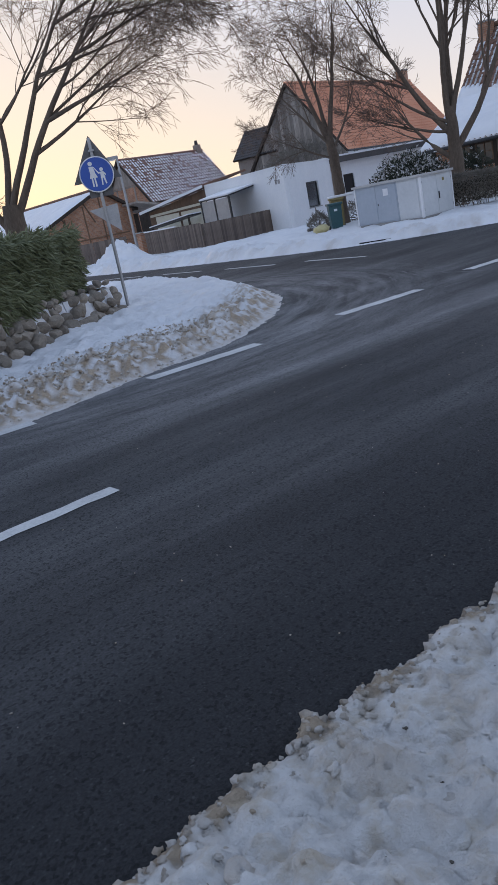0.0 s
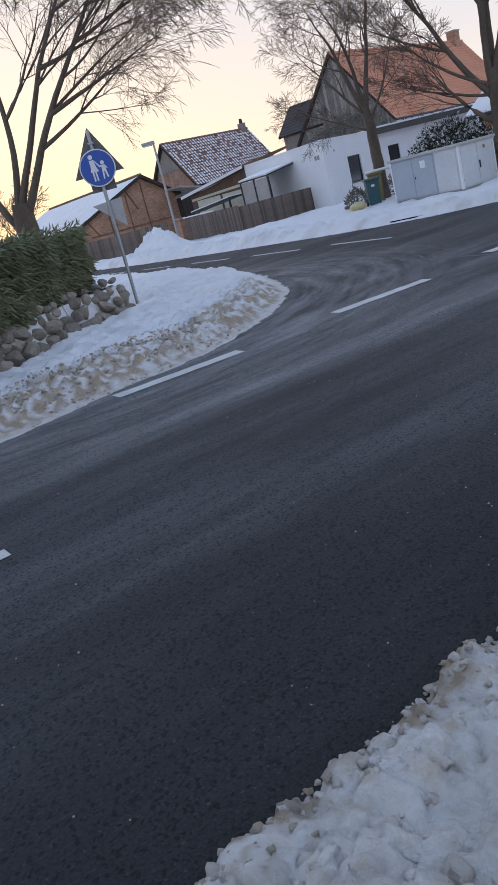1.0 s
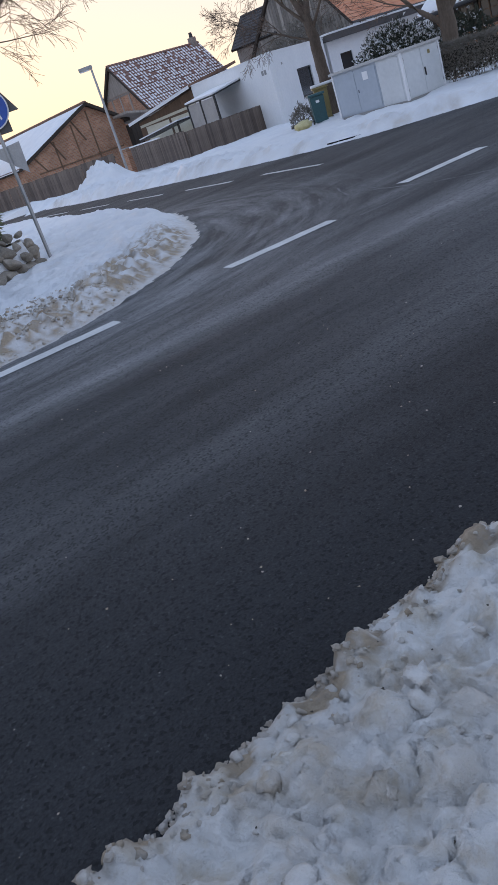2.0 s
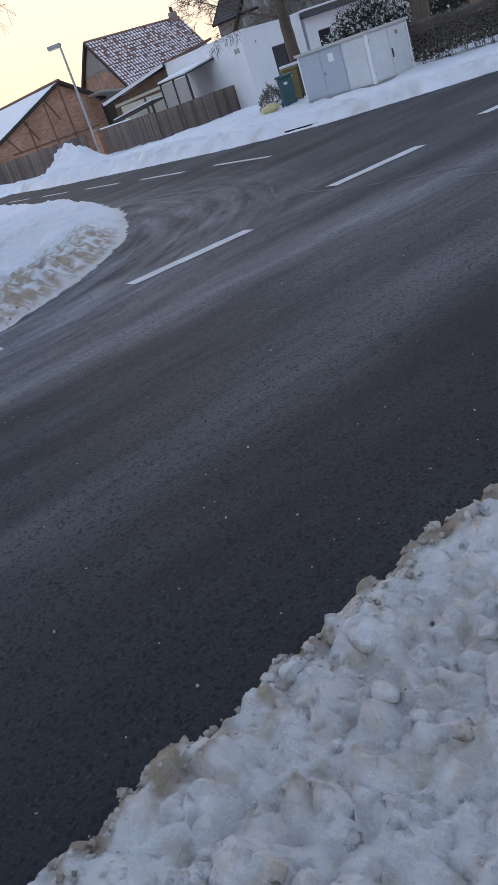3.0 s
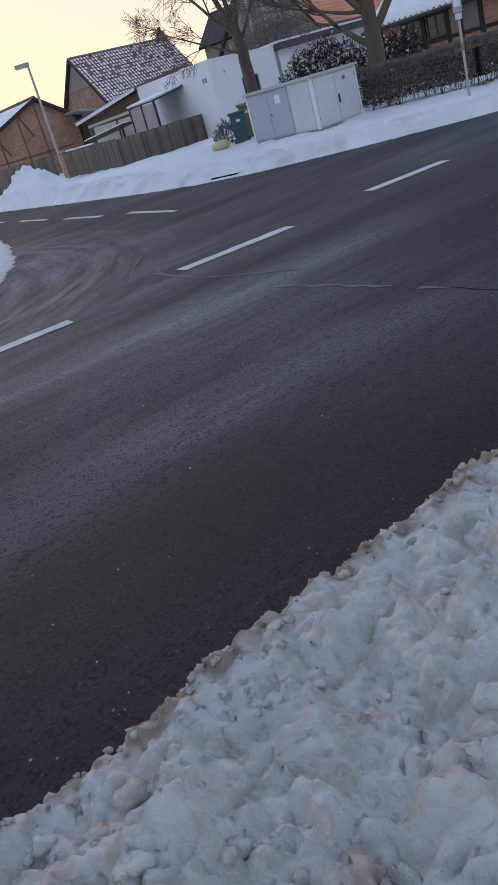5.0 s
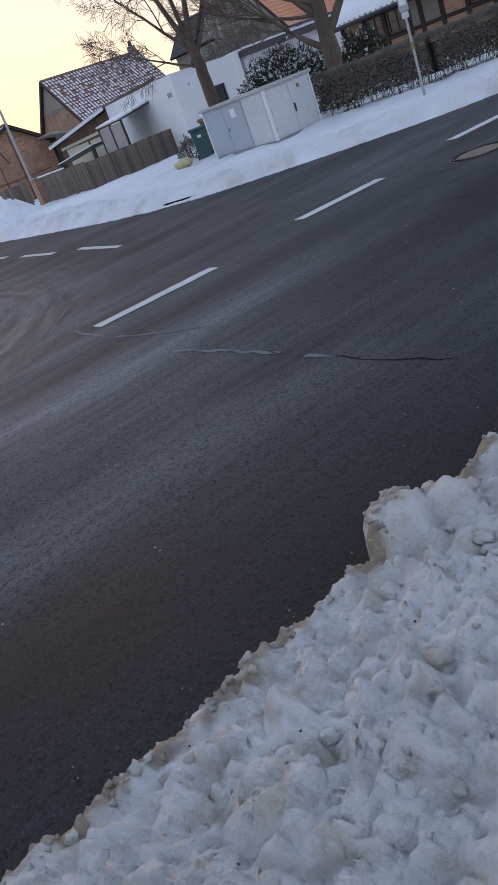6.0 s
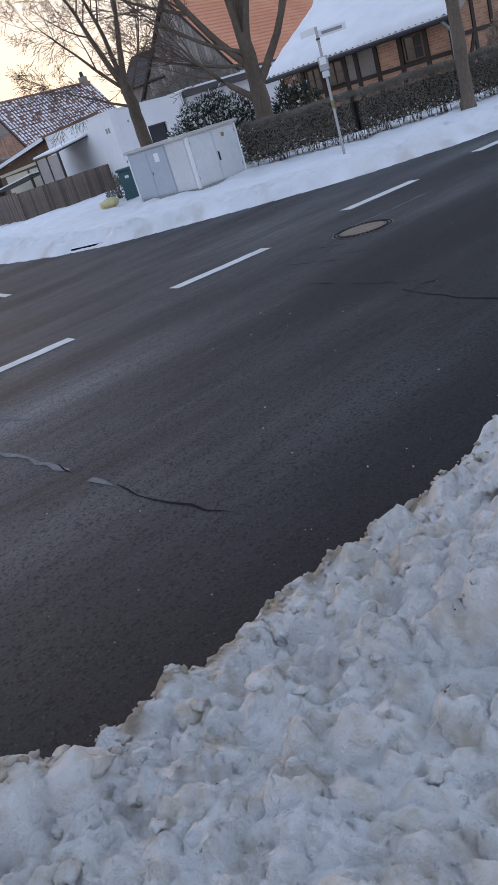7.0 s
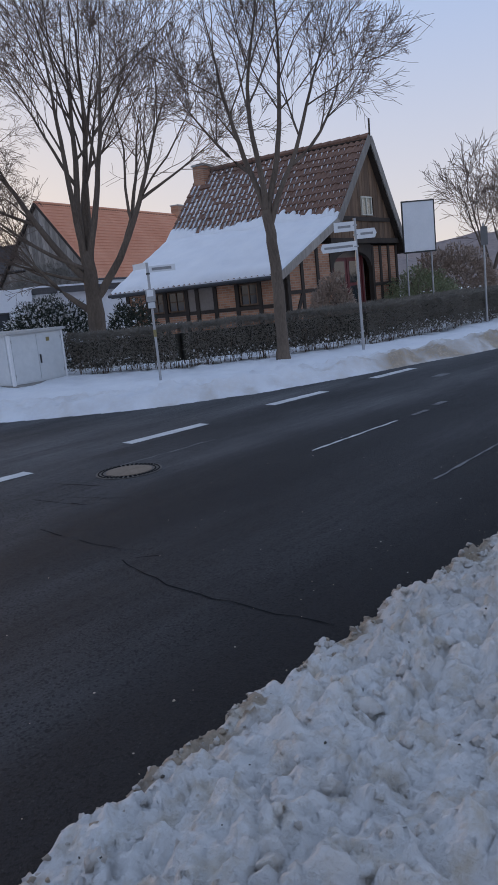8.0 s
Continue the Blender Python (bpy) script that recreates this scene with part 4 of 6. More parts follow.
def direction_sign():
    g = thing("direction_sign", 13.15, 25.35, 0.08, -8, "grey post with three white direction arms", "signpost")
    g.scale = (0.93, 0.93, 0.93)
    part("post", tube(bmesh.new(), (0, 0, -0.1), (0, 0, 3.55), 0.040, sides=12), STEEL, g)
    def arm(x0, x1, z0, z1, tip, turn=0):
        bm = bmesh.new()
        zc = (z0 + z1) / 2
        pts = [(x0, -0.055, z0), (x1, -0.055, z0), (x1, -0.055, z1), (x0, -0.055, z1)]
        if tip < 0:
            pts = [(x0 + 0.05, -0.055, z0), (x1, -0.055, z0), (x1, -0.055, z1), (x0 + 0.05, -0.055, z1), (x0, -0.055, zc)]
        if tip > 0:
            pts = [(x0, -0.055, z0), (x1 - 0.05, -0.055, z0), (x1, -0.055, zc), (x1 - 0.05, -0.055, z1), (x0, -0.055, z1)]
        slab(bm, pts, (0, 0.02, 0))
        bm.transform(pose(0, 0, 0, 0, 0, turn))
        a = part("arm", bm, SIGN_WHITE, g)
        t = boxed(x0 + 0.1, -0.059, zc - 0.03, x1 - 0.1, -0.0552, zc + 0.03)
        t.transform(pose(0, 0, 0, 0, 0, turn))
        part("lettering", t, SIGN_INK, a)
    arm(-0.56, -0.02, 3.22, 3.47, 0)
    arm(0.03, 0.56, 3.00, 3.25, 1)
    arm(-0.95, 0.02, 2.72, 2.96, -1, -14)
    for z in (2.8, 3.1, 3.35):
        part("clamp", boxed(-0.06, -0.06, z, 0.06, 0.045, z + 0.03), STEEL, g)


direction_sign()


def billboard():
    g = thing("billboard", 18.42, 37.4, 0.0, 3, "blank white board in a dark frame on two posts", "billboard")
    g.scale = (1.03, 1.03, 1.04)
    part("board", boxed(-0.02, -0.02, 2.78, 1.26, 0.02, 4.66, bevel=0.005), SIGN_WHITE, g)
    for x0, z0, x1, z1 in ((-0.06, 2.72, 1.30, 2.78), (-0.06, 4.66, 1.30, 4.71), (-0.06, 2.78, -0.021, 4.66), (1.261, 2.78, 1.30, 4.66)):
        part("frame", boxed(x0, -0.035, z0, x1, 0.035, z1), DARK_METAL, g, "dark metal edge")
    for x in (0.08, 1.12):
        part("post", tube(bmesh.new(), (x, 0.06, -0.1), (x, 0.06, 4.5), 0.035, sides=10), STEEL, g)


billboard()

small_sign = thing("small_sign_post", 19.0, 31.1, 0.05, 0, "thin grey post with a small dark sign", "signpost")
part("post", tube(bmesh.new(), (0, 0, -0.1), (0, 0, 3.3), 0.035, sides=10), STEEL, small_sign)
part("sign_plate", boxed(-0.12, -0.05, 2.6, 0.12, -0.035, 3.2), SIGN_BACK, small_sign)


# ---------------------------------------------------------------- bins and sack
def wheelie_bin(name, x, y, turn, mat, label, h=1.0):
    g = thing(name, x, y, 0.08, turn, label, "bin", "wheelie bins by the white house")
    bm = bmesh.new()
    box(bm, -0.25, -0.27, 0.06, 0.25, 0.27, h - 0.1, bevel=0.03)
    for v in bm.verts:
        k = 0.82 + 0.18 * v.co.z / h
        v.co.x *= k
        v.co.y *= k
    part("body", bm, mat, g)
    lid = boxed(-0.29, -0.33, h - 0.10, 0.29, 0.30, h - 0.02, bevel=0.03)
    part("lid", lid, mat, g)
    part("grip", tube(bmesh.new(), (-0.22, 0.33, h - 0.08), (0.22, 0.33, h - 0.08), 0.016), DARK_METAL, g)
    for sx in (-0.24, 0.24):
        part("wheel", tube(bmesh.new(), (sx - 0.025, 0.2, 0.08), (sx + 0.025, 0.2, 0.08), 0.09, sides=18), DARK_METAL, g)
    part("label_plate", boxed(-0.06, -0.262, h - 0.32, 0.06, -0.25, h - 0.24), SIGN_WHITE, g)


wheelie_bin("wheelie_bin", 1.70, 30.2, 8, BIN_GREEN, "dark teal plastic wheelie bin with a closed lid")
wheelie_bin("wheelie_bin", 1.85, 31.7, 5, BIN_YELLOW, "dull yellow wheelie bin with snow on its lid", 1.15)
cap = bmesh.new()
box(cap, -0.30, -0.33, 0, 0.75, 0.30, 0.09, bevel=0.04)
snowcap = new("snow_cap", finish("snow_cap", cap, SNOW, True))
snowcap.matrix_basis = pose(1.85, 31.7, 1.21, 0, 0, 5)
tagged(snowcap, "rounded cap of snow lying on a bin lid", "snow")
bm = bmesh.new()
bmesh.ops.create_icosphere(bm, subdivisions=3, radius=0.22)
for v in bm.verts:
    v.co += v.co.normalized() * 0.07 * (noise.noise(v.co * 9) + 0.5 * noise.noise(v.co * 22))
    v.co.z = max(v.co.z * 0.75, -0.13)
    v.co.x *= 1.35
sack = new("sack", finish("sack", bm, SACK, True))
sack.matrix_basis = pose(1.12, 29.3, 0.24, 0, 0, 10)
tagged(sack, "crumpled yellow plastic sack lying in the snow", "sack")


# ---------------------------------------------------------------- houses
def lerp(a, b, t):
    return a + (b - a) * t


def patch_point(q, u, v):
    """A place on a four-cornered roof slope: u along the eave, v up to the ridge."""
    e0, e1, r1, r0 = (Vector(p) for p in q)
    return lerp(lerp(e0, e1, u), lerp(r0, r1, u), v)


def patch_normal(q):
    e0, e1, r1, r0 = (Vector(p) for p in q)
    n = (e1 - e0).cross(r0 - e0).normalized()
    return n if n.z > 0 else -n


def tile_roof(name, parent, q, mat, tw=0.22, th=0.33, amp=0.028, label="", under=0.10):
    """A slope of pantiles: waves across, overlapping steps upward, over a solid board."""
    e0, e1, r1, r0 = (Vector(p) for p in q)
    nc, nr = max(2, round((e1 - e0).length / tw)), max(2, round((r0 - e0).length / th))
    nrm = patch_normal(q)
    verts, faces = [], []
    cols = nc * 4 + 1
    rnd = random.Random(len(name) * 7 + nc)
    lift = [[rnd.uniform(-0.006, 0.006) for _ in range(nc + 1)] for _ in range(nr)]
    for r in range(nr):
        for k, up in ((0, 0.035), (1, 0.0)):
            for c in range(cols):
                wave = amp * math.sin(c / 4 * math.tau) + (lift[r][c // 4] if k == 0 else 0)
                verts.append(patch_point(q, c / (cols - 1), (r + k) / nr) + nrm * (wave + up))
    for r in range(nr * 2 - 1):
        for c in range(cols - 1):
            a = r * cols + c
            faces.append((a, a + 1, a + cols + 1, a + cols))
    ob = new(name, raw_mesh(name, verts, faces, mat, False))
    ob.parent = parent
    if label:
        tagged(ob, label)
    bm = bmesh.new()
    slab(bm, [Vector(p) - nrm * (amp + 0.012) for p in q], -nrm * under)
    part("roof_boarding", bm, TIMBER, parent)
    return ob


def roof_snow(parent, q, top, thick=0.09, nu=90, nv=26, seed=1, label="smooth blanket of snow", open_top=False):
    """Snow lying on a slope from the eave up to the ragged line top(u)."""
    nrm = patch_normal(q)
    verts, faces = [], []
    for i in range(nu + 1):
        u = i / nu
        t = top(u)
        for j in range(nv + 1):
            v = t * j / nv
            edge = min(1.0, j / 2, 1.0 if open_top else (nv - j) / 4, i / 1.5 + 0.05, (nu - i) / 1.5 + 0.05)
            bulge = 0.035 + thick * edge ** 0.5 * (0.75 + 0.5 * noise.noise(Vector((u * 7 + seed, v * 6, 0))))
            p = patch_point(q, u, v - (0.012 if j == 0 else 0)) + nrm * (bulge if 0 < j < nv or (open_top and j) else 0.0)
            verts.append(p)
    for i in range(nu):
        for j in range(nv):
            a = i * (nv + 1) + j
            faces.append((a, a + nv + 1, a + nv + 2, a + 1))
    ob = new("roof_snow", raw_mesh("roof_snow", verts, faces, SNOW, True))
    ob.parent = parent
    tagged(ob, label)
    return ob


def window(parent, x0, x1, z0, z1, y, out, axis, frame_mat, bars_x=1, bars_z=1, pane=None):
    """A framed window lying in the plane y (axis 0: width along x; axis 1: along y), facing out (+1 or -1)."""
    def bx(a0, b0, a1, b1, d0, d1):
        lo, hi = sorted((y + out * d0, y + out * d1))
        return boxed(a0, lo, b0, a1, hi, b1) if axis == 0 else boxed(lo, a0, b0, hi, a1, b1)
    w = part("window", bx(x0, z0, x1, z0 + 0.05, -0.03, 0.03), frame_mat, parent)
    part("window_frame", bx(x0, z1 - 0.05, x1, z1, -0.03, 0.03), frame_mat, w)
    for a in (x0, x1 - 0.05):
        part("window_frame", bx(a, z0 + 0.05, a + 0.05, z1 - 0.05, -0.03, 0.03), frame_mat, w)
    for i in range(1, bars_x + 1):
        a = lerp(x0, x1, i / (bars_x + 1))
        part("glazing_bar", bx(a - 0.018, z0 + 0.05, a + 0.018, z1 - 0.05, -0.02, 0.02), frame_mat, w)
    for i in range(1, bars_z + 1):
        b = lerp(z0, z1, i / (bars_z + 1))
        part("glazing_bar", bx(x0 + 0.05, b - 0.014, x1 - 0.05, b + 0.014, -0.016, 0.016), frame_mat, w)
    part("pane", bx(x0 + 0.03, z0 + 0.03, x1 - 0.03, z1 - 0.03, -0.012, -0.004), pane or GLASS, w)
    return w


def timber_house():
    """The small half-timbered cottage: brick infill, boarded gable, a roof that sweeps low on one side."""
    g = thing("timber_cottage", 6.26, 39.14, 0.0, -43.5, "half-timbered brick cottage with a snow-covered sweeping roof", "house")
    g.scale = (1.242, 1.311, 1.15)
    L, KY, KZ, RY, RZ = 6.95, 3.26, 3.76, 5.57, 6.68
    # long low wall
    W = 0.5
    posts = [0.31, 1.21, 2.0, 2.91, 3.36, 4.09, 4.94, 5.79, 6.6]
    top = lambda x: 1.95
    part("plinth", boxed(0.25, W - 0.02, -0.1, 6.78, W + 0.25, 0.28), CONCRETE, g)
    for x in posts:
        part("timber_post", boxed(x - 0.07, W - 0.035, 0.28, x + 0.07, W + 0.12, top(x)), TIMBER, g)
    part("wall_plate", boxed(0.2, W - 0.05, 1.96, 6.78, W + 0.14, 2.12), TIMBER, g)
    for i, (a, b) in enumerate(zip(posts, posts[1:])):
        part("rail", boxed(a + 0.07, W - 0.03, 1.10, b - 0.07, W + 0.12, 1.22), TIMBER, g)
        part("infill", boxed(a + 0.07, W, 0.28, b - 0.07, W + 0.12, 1.10), BRICK_X, g, "orange brick infill")
        if i in (1, 2, 6):
            window(g, a + 0.09, b - 0.09, 1.24, 1.94, W + 0.03, -1, 0, BROWN_WOOD, 1, 1)
        elif i in (3, 4):
            part("infill", boxed(a + 0.07, W, 1.22, b - 0.07, W + 0.12, 1.96), PLASTER, g, "grey plaster infill")
        else:
            part("infill", boxed(a + 0.07, W, 1.22, b - 0.07, W + 0.12, 1.96), BRICK_X, g, "orange brick infill")
    # gable wall with the entrance
    X = 6.72
    part("gable_plinth", boxed(X - 0.2, W, -0.1, X + 0.03, 7.45, 0.3), CONCRETE, g)
    gp = [0.62, 1.35, 2.2, 3.0, 5.65, 6.2, 6.8, 7.38]
    line = lambda y: 2.08 + (KZ - 2.08) * y / KY if y < KY else 3.06
    for y in gp:
        part("timber_post", boxed(X - 0.12, y - 0.07, 0.3, X + 0.035, y + 0.07, min(3.0, line(y) - 0.12)), TIMBER, g)
    for a, b in zip(gp, gp[1:]):
        if a == 3.0:
            continue
        part("rail", boxed(X - 0.12, a + 0.07, 1.46, X + 0.03, b - 0.07, 1.58), TIMBER, g)
        za, zb = min(3.0, line(a) - 0.15), min(3.0, line(b) - 0.15)
        bm = bmesh.new()
        slab(bm, [(X - 0.12, a + 0.07, 1.58), (X - 0.12, b - 0.07, 1.58), (X - 0.12, b - 0.07, zb), (X - 0.12, a + 0.07, za)], (0.12, 0, 0))
        part("infill", bm, BRICK_Y, g, "orange brick infill")
        part("infill", boxed(X - 0.12, a + 0.07, 0.3, X, b - 0.07, 1.46), BRICK_Y, g, "orange brick infill")
    for y0, y1 in ((0.7, 1.3), (6.86, 7.32)):
        part("brace", beam(bmesh.new(), (X + 0.002, y0, 0.35), (X + 0.002, y1, 1.45), 0.13, 0.034, (1, 0, 0)), TIMBER, g)
    # arched entrance
    bm = bmesh.new()
    half = [(3.07, 2.2)] + [(4.32 - 1.2 * math.cos(k * math.pi / 12), 2.2 + 0.55 * math.sin(k * math.pi / 12)) for k in range(7)] + [(4.32, 3.0), (3.07, 3.0)]
    other = [(8.64 - y, z) for y, z in half]
    for pts in (half, other):
        slab(bm, [(X - 0.12, y, z) for y, z in pts], (0.15, 0, 0))
    part("entrance_arch", bm, TIMBER, g, "dark timber arch over the entrance")
    part("entrance_wall", boxed(X - 0.40, 3.07, 0.0, X - 0.30, 5.58, 3.0), PLASTER, g)
    for y0 in (3.42, 4.37):
        door = part("front_door", boxed(X - 0.30, y0, 0.05, X - 0.24, y0 + 0.90, 2.55, bevel=0.01), RED_PAINT, g, "dark red glazed door leaf")
        part("door_pane", boxed(X - 0.242, y0 + 0.12, 0.75, X - 0.230, y0 + 0.78, 1.55), GLASS, door)
        part("door_pane", boxed(X - 0.242, y0 + 0.12, 1.66, X - 0.230, y0 + 0.78, 2.42), GLASS, door)
    for y in (3.37, 5.32):
        part("door_frame", boxed(X - 0.30, y - 0.045, 0.0, X - 0.20, y + 0.045, 2.65), RED_PAINT, door)
    # boarded gable above
    part("jetty_beam", boxed(X - 0.15, 2.9, 3.0, X + 0.14, 7.55, 3.18), TIMBER, g)
    part("jetty_beam", boxed(X - 0.15, 3.35, 3.78, X + 0.10, 6.95, 3.92), TIMBER, g)
    y = 3.0
    up = lambda v: KZ - 0.12 + (RZ - KZ) * (v - KY) / (RY - KY) if v < RY else RZ - 0.12 - (RZ - 2.66) * (v - RY) / (7.80 - RY)
    while y < 7.36:
        y1 = min(y + 0.17, 7.36)
        spans = ((3.18, 4.0), (4.62, 9)) if y1 > 5.04 and y < 5.72 else ((3.18, 9),)
        for a, b in spans:
            za, zb = min(b, up(y)), min(b, up(y1))
            if min(za, zb) - a > 0.05:
                bm = bmesh.new()
                slab(bm, [(X - 0.03, y + 0.004, a), (X - 0.03, y1 - 0.004, a), (X - 0.03, y1 - 0.004, zb), (X - 0.03, y + 0.004, za)], (0.075 + random.uniform(0, 0.012), 0, 0))
                part("gable_board", bm, BROWN_WOOD, g)
        y = y1
    w = window(g, 5.04, 5.72, 3.98, 4.64, X + 0.07, 1, 1, PALE_FRAME, 1, 0, CLEAR)
    # two cream panels set just behind the clear pane
    for y in (5.10, 5.40):
        part("cream_panel", boxed(X + 0.046, y, 4.03, X + 0.052, y + 0.26, 4.60), CREAM_PANEL, w, "cream panel close behind the pane")
    # plain far walls
    part("back_wall", boxed(0.3, 7.25, -0.1, X - 0.2, 7.4, 2.7), BRICK_X, g)
    bm = bmesh.new()
    slab(bm, [(0.3, 0.62, -0.1), (0.3, 7.25, -0.1), (0.3, 7.25, 2.7), (0.3, RY, RZ - 0.25), (0.3, KY, KZ - 0.25), (0.3, 0.62, 2.1)], (0.15, 0, 0))
    part("far_gable", bm, BRICK_Y, g)
    part("inner_wall", boxed(0.46, 0.95, -0.05, X - 0.6, 1.0, 2.2), PLASTER, g)
    # roof
    lower = [(0.0, 0.0, 2.06), (L, 0.0, 2.08), (L, KY, KZ), (-0.35, KY, KZ + 0.12)]
    upper = [(-0.35, KY, KZ + 0.12), (L, KY, KZ), (L, RY, RZ), (-0.4, RY, RZ + 0.12)]
    back = [(L, 7.80, 2.66), (-0.4, 7.80, 2.66), (-0.4, RY, RZ + 0.12), (L, RY, RZ)]
    tile_roof("lower_slope", g, lower, TILE_BROWN)
    tile_roof("upper_slope", g, upper, TILE_BROWN, label="brown clay pantiles streaked with snow")
    tile_roof("rear_slope", g, back, TILE_BROWN)
    roof_snow(g, lower, lambda u: 1.02, 0.13, open_top=True)
    rag = random.Random(5)
    fingers = [rag.uniform(0.0, 0.09) for _ in range(40)]
    def ragged(u):
        k = u * 33
        f = fingers[int(k) % 40] * max(0, math.sin((k % 1) * math.pi)) ** 0.7
        return 0.07 + 0.10 * (0.5 + 0.5 * math.sin(u * 9 + 2.2)) + f
    roof_snow(g, upper, ragged, 0.07, 200, 10, 4, "ragged upper edge of the roof snow")
    streaks = random.Random(9)
    bm = bmesh.new()
    nrm = patch_normal(upper)
    for _ in range(1300):
        u, v = (streaks.randrange(33) + 0.75) / 33.5, 0.06 + 0.88 * streaks.random() ** 1.9
        ln = streaks.uniform(0.015, 0.06)
        a, b = patch_point(upper, u, v), patch_point(upper, u, min(0.99, v + ln))
        beam(bm, a + nrm * 0.0, b + nrm * 0.0, 0.085, 0.018, nrm)
    tagged(part("tile_snow", bm, SNOW, g, "snow caught between the pantiles"), kind="stuff")
    for a, b in (((L + 0.02, -0.05, 2.04), (L + 0.02, KY, KZ - 0.04)), ((L + 0.02, KY, KZ - 0.04), (L + 0.02, RY, RZ - 0.02)), ((L + 0.02, RY, RZ - 0.02), (L + 0.02, 7.85, 2.61))):
        part("verge_board", beam(bmesh.new(), a, b, 0.24, 0.04, (1, 0, 0)), GREY_WOOD, g, "weathered verge board")
    for k in range(20):
        ridge = bmesh.new()
        x0, x1 = lerp(-0.4, L, k / 20), lerp(-0.4, L, (k + 1.1) / 20)
        z0, z1 = RZ + 0.12 * (1 - k / 20), RZ + 0.12 * (1 - (k + 1.1) / 20)
        tube(ridge, (x0, RY, z0 + 0.02), (min(x1, L), RY, z1 + 0.03), 0.10, 0.115, 8)
        part("ridge_tile", ridge, TILE_BROWN, g)
    part("finial", beam(bmesh.new(), (L, RY, RZ - 0.3), (L, RY + 0.02, 7.3), 0.045, 0.045, (1, 0, 0)), TIMBER, g, "carved gable post")
    gut = bmesh.new()
    tube(gut, (0, -0.03, 2.02), (L, -0.03, 2.03), 0.06, sides=10)
    part("gutter", gut, DARK_METAL, g)
    pipe = bmesh.new()
    tube(pipe, (L - 0.25, 0.0, 2.0), (L - 0.3, W - 0.08, 1.7), 0.04)
    tube(pipe, (L - 0.3, W - 0.08, 1.7), (L - 0.3, W - 0.08, 0), 0.04)
    part("downpipe", pipe, STEEL, g)
    ch = part("chimney", boxed(-0.26, RY - 0.50, 5.3, 0.24, RY - 0.06, 6.95), BRICK_X, g, "short brick chimney")
    part("chimney_cap", boxed(-0.30, RY - 0.54, 6.95, 0.28, RY - 0.02, 7.02), CONCRETE, ch)
    return g


timber_house()


def gable_house(name, x, y, turn, label, length, right, left, ridge_z, eave_r, eave_l, roof_mat, wall_mat, gable_fn=None, tw=0.25):
    """A house whose ridge runs along local x from its front gable at x = 0."""
    g = thing(name, x, y, 0.0, turn, label, "house")
    bm = bmesh.new()
    slab(bm, [(0.25, -right + 0.3, -0.1), (0.25, left - 0.3, -0.1), (0.25, left - 0.3, eave_l), (0.25, 0, ridge_z - 0.2), (0.25, -right + 0.3, eave_r)], (0.3, 0, 0))
    part("front_gable", bm, wall_mat[1], g)
    bm = bmesh.new()
    slab(bm, [(length - 0.5, -right + 0.3, -0.1), (length - 0.5, left - 0.3, -0.1), (length - 0.5, left - 0.3, eave_l), (length - 0.5, 0, ridge_z - 0.2), (length - 0.5, -right + 0.3, eave_r)], (0.3, 0, 0))
    part("rear_gable", bm, wall_mat[1], g)
    part("side_wall", boxed(0.55, -right + 0.3, -0.1, length - 0.5, -right + 0.55, eave_r + 0.12), wall_mat[0], g)
    part("side_wall", boxed(0.55, left - 0.55, -0.1, length - 0.5, left - 0.3, eave_l + 0.12), wall_mat[0], g)
    qr = [(0, -right, eave_r - 0.1), (length, -right, eave_r - 0.1), (length, 0, ridge_z), (0, 0, ridge_z)]
    ql = [(length, left, eave_l - 0.1), (0, left, eave_l - 0.1), (0, 0, ridge_z), (length, 0, ridge_z)]
    tile_roof("right_slope", g, qr, roof_mat, tw)
    tile_roof("left_slope", g, ql, roof_mat, tw)
    n = int(length / 0.35)
    for k in range(n):
        rd = bmesh.new()
        tube(rd, (length * k / n, 0, ridge_z + 0.02), (min(length, length * (k + 1.08) / n), 0, ridge_z + 0.03), 0.09, 0.105, 8)
        part("ridge_tile", rd, roof_mat, g)
    for q in (qr, ql):
        e0, r0 = (q[0], q[3]) if q is qr else (q[1], q[2])
        part("verge_board", beam(bmesh.new(), Vector(e0) + Vector((-0.01, 0, -0.06)), Vector(r0) + Vector((-0.01, 0, -0.06)), 0.18, 0.035, (-1, 0, 0)), TIMBER, g)
    return g, qr, ql


# barn with a boarded gable and orange tiles
barn, qr, ql = gable_house("tall_barn", 0.26, 66.36, 56.2, "tall barn with a weathered board gable and orange tiles", 21.7, 4.8, 4.9, 10.13, 4.27, 4.27, TILE_RED, (WHITE_WALL, GREY_WOOD))
y = -4.4
while y < 4.4:
    y1 = y + 0.27
    lo = 2.6 + random.uniform(-0.1, 0.1)
    hi = lambda v: 9.9 - 5.9 * abs(v) / (4.8 if v < 0 else 4.9)
    bm = bmesh.new()
    slab(bm, [(0.25, y + 0.012, lo), (0.25, y1 - 0.012, lo), (0.25, y1 - 0.012, hi(y1)), (0.25, y + 0.012, hi(y))], (-0.03 - random.uniform(0, 0.03), 0, 0))
    part("gable_board", bm, GREY_WOOD, barn)
    y = y1
ch = part("chimney", boxed(19.4, -0.5, 9.3, 20.4, 0.3, 10.95), BRICK_X, barn, "brick chimney")
part("chimney_cap", boxed(19.34, -0.56, 10.95, 20.46, 0.36, 11.05), CONCRETE, ch)
part("gutter", tube(bmesh.new(), (0, -4.88, 4.1), (21.7, -4.88, 4.1), 0.07), DARK_METAL, barn)

